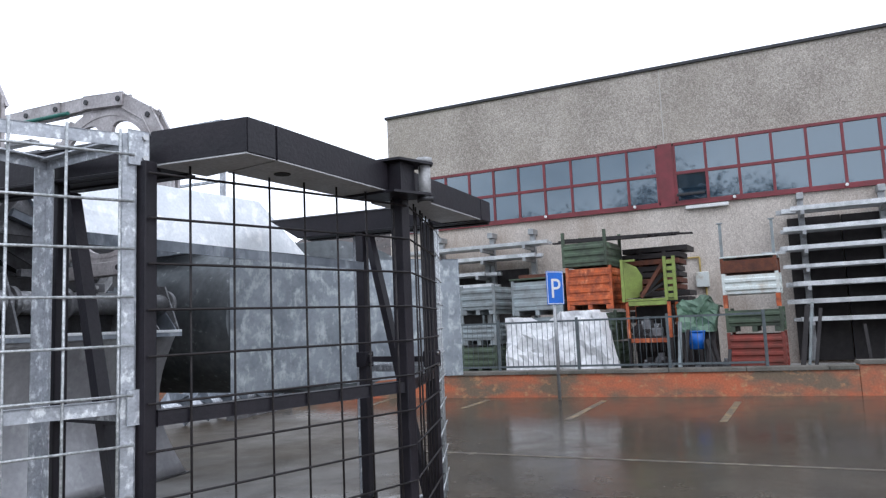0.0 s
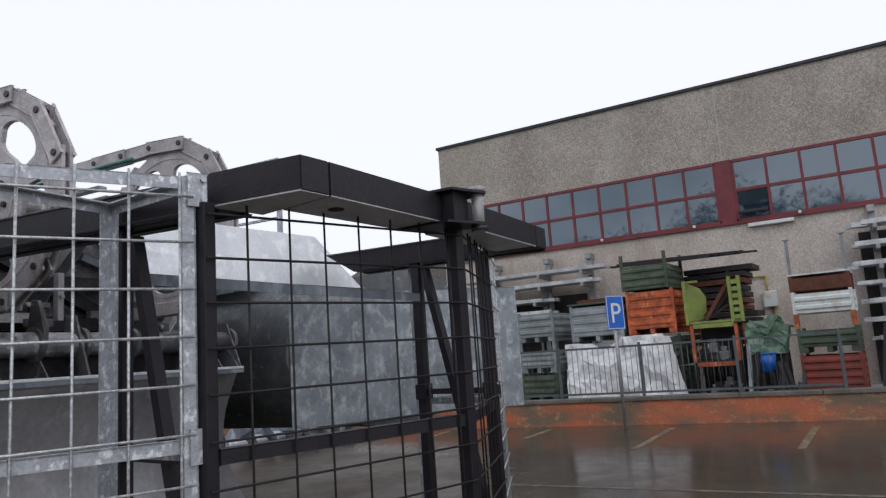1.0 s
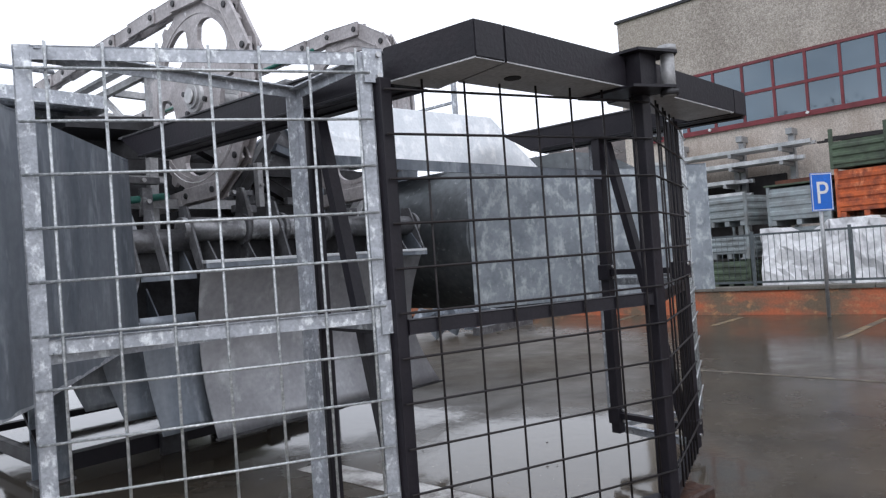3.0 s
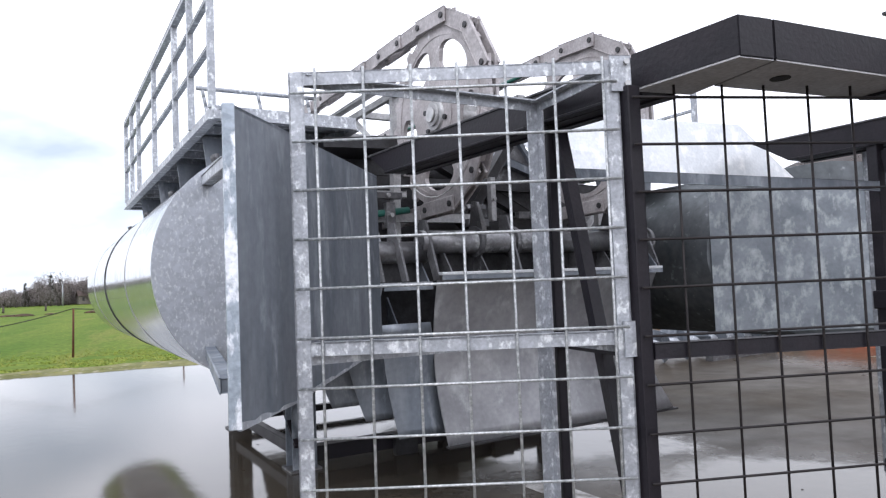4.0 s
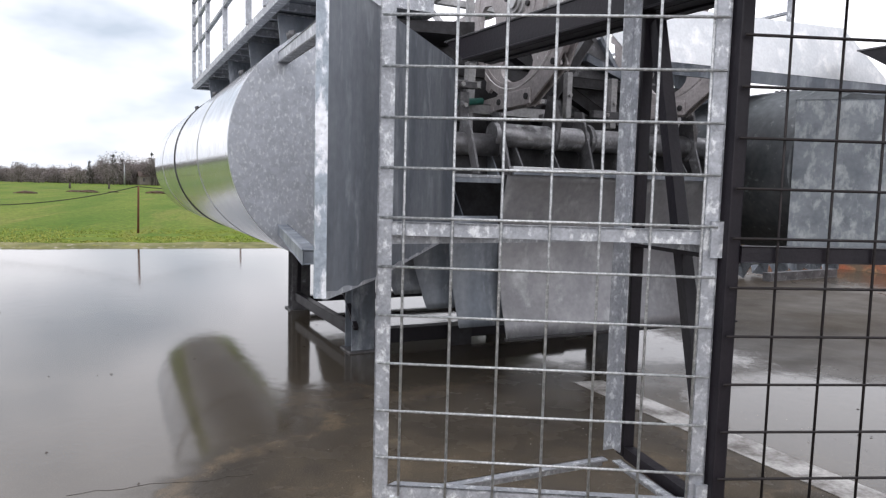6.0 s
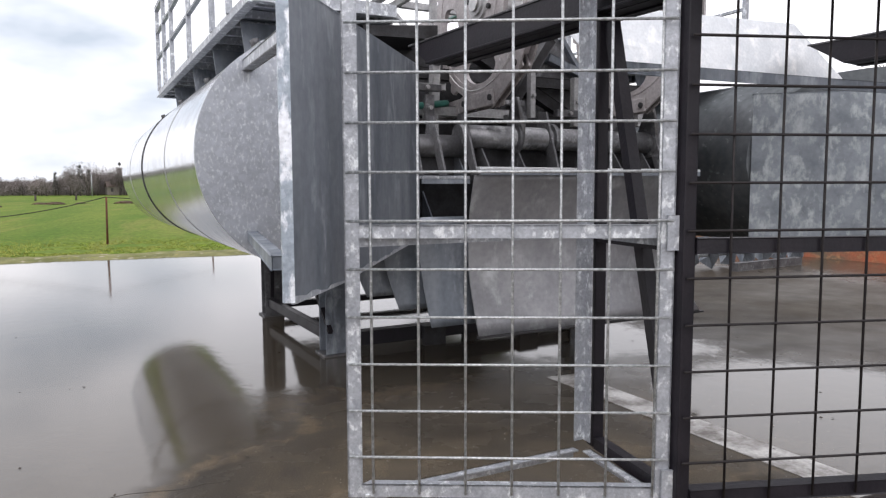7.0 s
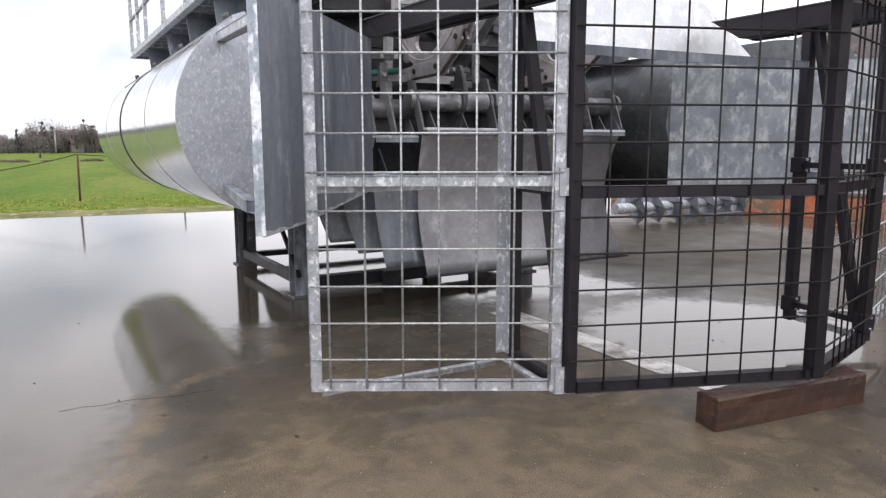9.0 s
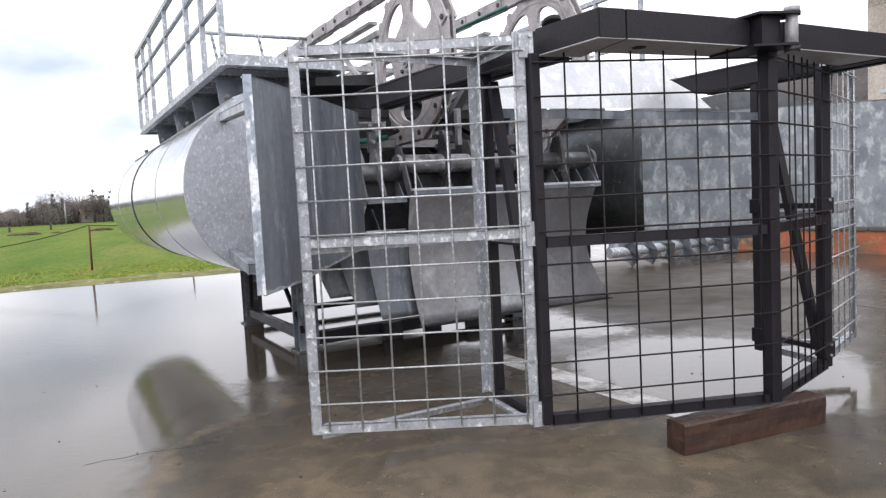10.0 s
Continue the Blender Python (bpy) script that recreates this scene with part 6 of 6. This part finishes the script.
# stack of rusty sheets and boards behind the crates
bm = B()
box(bm, 16.4, 17.25, 3.6, 4.5, YZ, YZ + 0.884, 0.01)
single("steel_block", bm, SCRAP_AND_SHADE, "dark steel crate under a stack of rusty sheets", "crate")
for k in range(12):
    bm = B()
    z = YZ + 0.95 + 0.135 * k
    box(bm, 16.35 + 0.03 * (k % 3), 17.25, 3.40 + rng.uniform(-0.1, 0.15), 4.80 + rng.uniform(-0.15, 0.15), z, z + 0.105, 0.006)
    for y in (3.8, 4.3):
        box(bm, 16.40, 17.2, y - 0.04, y + 0.04, z - 0.03, z + 0.001)
    single("rusty_sheet", bm, RUST if k in (2, 5, 6, 9) else SCRAP_AND_SHADE, "dark rusty steel sheet in a stack by the hall wall", "steel sheet", group="rusty sheets in the stack")
for k in range(9):
    bm = B()
    y0 = 5.95 - 0.09 * k
    beam(bm, (15.6 + 0.13 * k, y0, YZ + 2.72 + 0.03 * (k % 3) + 0.012 * k), (15.65 + 0.13 * k, y0 - 2.0 + 0.05 * (k % 4), YZ + 2.70 + 0.03 * (k % 2) + 0.012 * k), 0.11, 0.035)
    single("plank", bm, SCRAP_AND_SHADE, "dark weathered plank lying across the bins", "plank", group="planks across the bins")


def wrapped(y_foot, y_top, x0, x1, z0, heights, mat, label, seed, loose=1.0):
    """A tarpaulin pulled tight round a pallet load: straight top edges and flat facets between sharp folds."""
    bm = B()
    rng = random.Random(seed)
    na, nb = 15, 9
    side = [-0.55] + [0.0 + k / (na - 3) for k in range(na - 2)] + [1.55]
    grid = []
    for j in range(nb + 3):
        v = min(1.0, j / nb)
        row = []
        for u in side:
            c = min(1.0, max(0.0, u))
            k = c * (len(heights) - 1)
            i = min(int(k), len(heights) - 2)
            h = heights[i] + (heights[i + 1] - heights[i]) * (k - i)
            lo = y_foot[0] + (y_foot[1] - y_foot[0]) * c
            hi = y_top[0] + (y_top[1] - y_top[0]) * c
            y = lo + (hi - lo) * v
            z = z0 + (h - z0) * v
            x = x0 + 0.16 * v
            if 0 < u < 1:
                y += rng.uniform(-0.035, 0.035) * loose + 0.05 * math.sin(v * 5 + u * 9 + seed)
            if 0 < j < nb:
                z += rng.uniform(-0.05, 0.05) * loose
            if 0 <= u <= 1 and 0 < j <= nb:
                bag = math.sin(math.pi * v) * (0.05 * math.sin(u * 14 + 3.2 * v + seed) + 0.045 * math.sin(u * 7 - 6 * v))
                x += bag * loose + rng.uniform(-0.035, 0.035) * loose * (1.0 if j < nb else 0.3)
            if u < 0 or u > 1:
                x = x0 + 0.16 * v + 0.55 * (x1 - x0) + rng.uniform(-0.04, 0.04)
            if j > nb:
                x = max(x, x0 + 0.16) + (x1 - x0 - 0.16) * (j - nb) / 2
                z += rng.uniform(-0.03, 0.02)
            row.append(bm.verts.new((x, y, z)))
        grid.append(row)
    for j in range(nb + 2):
        for i in range(len(side) - 1):
            q = (grid[j][i], grid[j][i + 1], grid[j + 1][i + 1], grid[j + 1][i])
            if rng.random() < 0.5:
                bm.faces.new((q[0], q[1], q[2])), bm.faces.new((q[0], q[2], q[3]))
            else:
                bm.faces.new((q[0], q[1], q[3])), bm.faces.new((q[1], q[2], q[3]))
    edges = [e for e in bm.edges if not e.is_boundary]
    bmesh.ops.subdivide_edges(bm, edges=edges, cuts=1, smooth=0.25, use_grid_fill=True)
    for v in bm.verts:
        v.co += Vector((1, 0.3, 0.4)) * 0.012 * noise.noise(v.co * 9.0)
    bmesh.ops.recalc_face_normals(bm, faces=bm.faces)
    return single("tarpaulin", bm, mat, label, "tarpaulin")


wrapped((4.38, 5.44), (4.68, 5.42), 14.22, 15.08, YZ, (1.52, 1.57, 1.57, 1.56), TARP_WHITE, "white tarpaulin pulled tight over a stack of bins", 2)
wrapped((5.44, 6.60), (5.46, 6.64), 14.25, 15.08, YZ, (1.57, 1.42, 1.34, 1.40, 1.50, 1.49), TARP_WHITE, "crumpled white tarpaulin sagging between stacked goods", 5)
wrapped((2.72, 3.28), (2.64, 3.40), 14.98, 15.6, 1.08, (1.55, 1.70, 1.78, 1.66, 1.72, 1.60), TARP_GREEN, "crumpled green tarpaulin thrown over a pile", 9, 0.9)
bm = B()
box(bm, 15.12, 15.55, 2.72, 3.30, YZ, 1.13, 0.02)
single("crate", bm, SCRAP_AND_SHADE, "dark crate under the green tarpaulin", "crate")
crate = thing("plastic_tub", pose(14.93, 3.03, YZ), "blue plastic tub on a dark stand", "tub")
bm = B()
tube(bm, (0, 0, 0.44), (0, 0, 0.76), 0.125, 20, 0.155)
part("body", bm, BLUE, crate)
bm = B()
tube(bm, (0, 0, 0.75), (0, 0, 0.775), 0.165, 20)
part("rim", bm, BLUE, crate)
bm = B()
for x, y in ((-0.09, -0.09), (0.09, -0.09), (0.09, 0.09), (-0.09, 0.09)):
    box(bm, x - 0.025, x + 0.025, y - 0.025, y + 0.025, 0, 0.435)
part("stand", bm, SCRAP_AND_SHADE, crate)
rng = random.Random(29)
for k, (y, ly, h) in enumerate(((3.30, 0.02, 0.95), (3.22, 0.08, 0.8), (2.86, 0.06, 0.45), (2.78, 0.0, 0.5), (2.66, -0.16, 0.62), (2.58, -0.14, 0.6), (2.48, 0.03, 0.42), (1.32, 0.16, 1.15),
                               (1.22, 0.14, 1.2), (1.12, 0.16, 1.1), (0.28, -0.05, 0.8), (0.10, 0.08, 0.6), (-0.08, -0.06, 0.7), (-0.30, 0.1, 1.25), (-0.55, 0.06, 0.75), (-0.95, 0.3, 1.2), (-1.25, 0.12, 0.9))):
    bm = B()
    back = 0.12 + 0.18 * (1.3 - y) if y < 1.5 else 0.0
    beam(bm, (14.6 + 0.05 * (k % 3) + back, y, YZ), (14.8 + back, y - ly, YZ + h), rng.uniform(0.04, 0.08), 0.05, up=(1, 0, 0), bevel=0.004)
    single("leaning_post", bm, BIN_GREY if k in (0, 8) else SCRAP_AND_SHADE, "grey steel post leaning among stored parts" if k in (0, 8) else "dark steel post leaning among stored parts", "post", group="leaning posts in the yard")
for k in range(10):
    bm = B()
    y = 4.0 - 0.16 * k
    h = rng.uniform(0.1, 0.3)
    box(bm, 14.9, 15.08, y - 0.07, y + 0.05, YZ, YZ + h, 0.015)
    tube(bm, (14.99, y, YZ + h), (14.99, y, YZ + h + 0.06), 0.03, 8)
    single("cast_part", bm, SCRAP_AND_SHADE if k % 3 else IRON, "small dark casting on the yard floor", "casting", group="castings on the yard floor")

# fifth column: red, green, pale and brown bins with orange posts
steel_bin(GX, 2.52, YZ, 0.85, 0.95, 0.68, BIN_RED, "faded red ribbed steel bin at the foot of a stack", ribs=4)
steel_bin(GX, 2.52, YZ + 0.72, 0.85, 0.95, 0.41, BIN_GREEN, "dark green ribbed steel bin in a stack", ribs=2)
for y in (2.50, 1.61):
    bm = B()
    box(bm, GX - 0.01, GX + 0.07, y - 0.04, y + 0.04, YZ + 1.165, YZ + 1.405, 0.006)
    single("orange_post", bm, BIN_ORANGE, "orange steel corner post between stacked bins", "post", group="orange posts in the stack")
steel_bin(GX, 2.53, YZ + 1.41, 0.85, 0.95, 0.36, BIN_WHITE, "pale grey-white ribbed steel bin in a stack", ribs=2, feet=False)
lidded = steel_bin(GX + 0.01, 2.54, YZ + 1.805, 0.85, 0.95, 0.25, RUST, "rusty brown shallow steel bin with a pale lid", ribs=0, feet=False)
bm = B()
box(bm, -0.02, 0.87, -0.95, 0.01, 0.285, 0.315, 0.005)
part("lid", bm, BIN_WHITE, lidded, "flat pale metal lid")
for y in (2.50, 1.62):
    bm = B()
    box(bm, GX, GX + 0.05, y - 0.025, y + 0.025, YZ + 2.12, YZ + 2.74, 0.004)
    box(bm, GX - 0.02, GX + 0.07, y - 0.05, y + 0.05, YZ + 2.74, YZ + 2.76)
    single("stack_post", bm, BIN_GREY, "grey steel post with a cap plate on the bin stack", "post", group="posts on the bin stack")
bm = B()
beam(bm, (GX + 0.4, 1.85, YZ + 2.146), (GX + 0.42, 1.45, YZ + 2.146), 0.1, 0.05)
single("loose_profile", bm, ALU, "pale steel profile lying on the lidded bin", "profile")


# the racks stand against the hall
BASE = HALL @ Matrix.Translation((-1.0, -3.95, 0)) @ Matrix.Scale(1.0167, 4)


def storage_rack(y0, y1, columns, levels, label, seed):
    """Cantilever rack on the hall wall: uprights, arms and long zinc profiles on each level."""
    r = thing("cantilever_rack", pose(0, 0, YZ), label, "rack", "cantilever racks on the hall wall")
    rng = random.Random(seed)
    top = max(levels) + 0.32
    for y in columns:
        bm = B()
        box(bm, 0.72, 0.86, y - 0.06, y + 0.06, 0, top, 0.006)
        up = part("upright", bm, POLE, r)
        for z in levels:
            bm = B()
            box(bm, -0.02, 0.715, y - 0.035, y + 0.035, z - 0.09, z - 0.005, 0.004)
            part("arm", bm, POLE, up)
        bm = B()
        box(bm, 0.60, 0.98, y - 0.07, y + 0.07, top, top + 0.14, 0.01)
        part("head", bm, POLE, up)
    for z in levels:
        for k in range(4):
            a, b = y0 + rng.uniform(-0.3, 0.1), y1 + rng.uniform(-0.1, 0.3)
            bm = B()
            h = rng.uniform(0.07, 0.10)
            box(bm, 0.02 + 0.17 * k, 0.14 + 0.17 * k, b, a, z, z + h, 0.004)
            part("profile", bm, ALU, r)
    return r


storage_rack(10.6, 6.7, (9.75, 8.3, 7.2), (2.62, 2.92), "cantilever rack with long zinc profiles on the hall wall", 1)
storage_rack(10.4, 8.0, (9.9, 8.45), (1.45, 1.95, 2.25), "lower cantilever rack with zinc profiles behind the bins", 2)
storage_rack(1.55, -6.6, (1.15, -0.35, -2.2, -4.1, -6.0), (0.84, 1.2, 1.56, 1.93, 2.31, 2.70, 3.12), "tall cantilever rack with many levels of zinc profiles", 3)
# near-black sheets added in place of the shade behind the racks
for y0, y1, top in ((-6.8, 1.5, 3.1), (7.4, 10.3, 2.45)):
    back = thing("rack_shade", pose(0.90, 0, YZ), "shade behind the rack, put in as near-black sheets", "sheeting", "sheets behind the racks")
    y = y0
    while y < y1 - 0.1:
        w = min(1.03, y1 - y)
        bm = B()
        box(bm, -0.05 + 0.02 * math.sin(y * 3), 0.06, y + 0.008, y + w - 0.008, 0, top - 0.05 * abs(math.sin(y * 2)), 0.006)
        part("sheet", bm, SCRAP_AND_SHADE, back)
        y += w
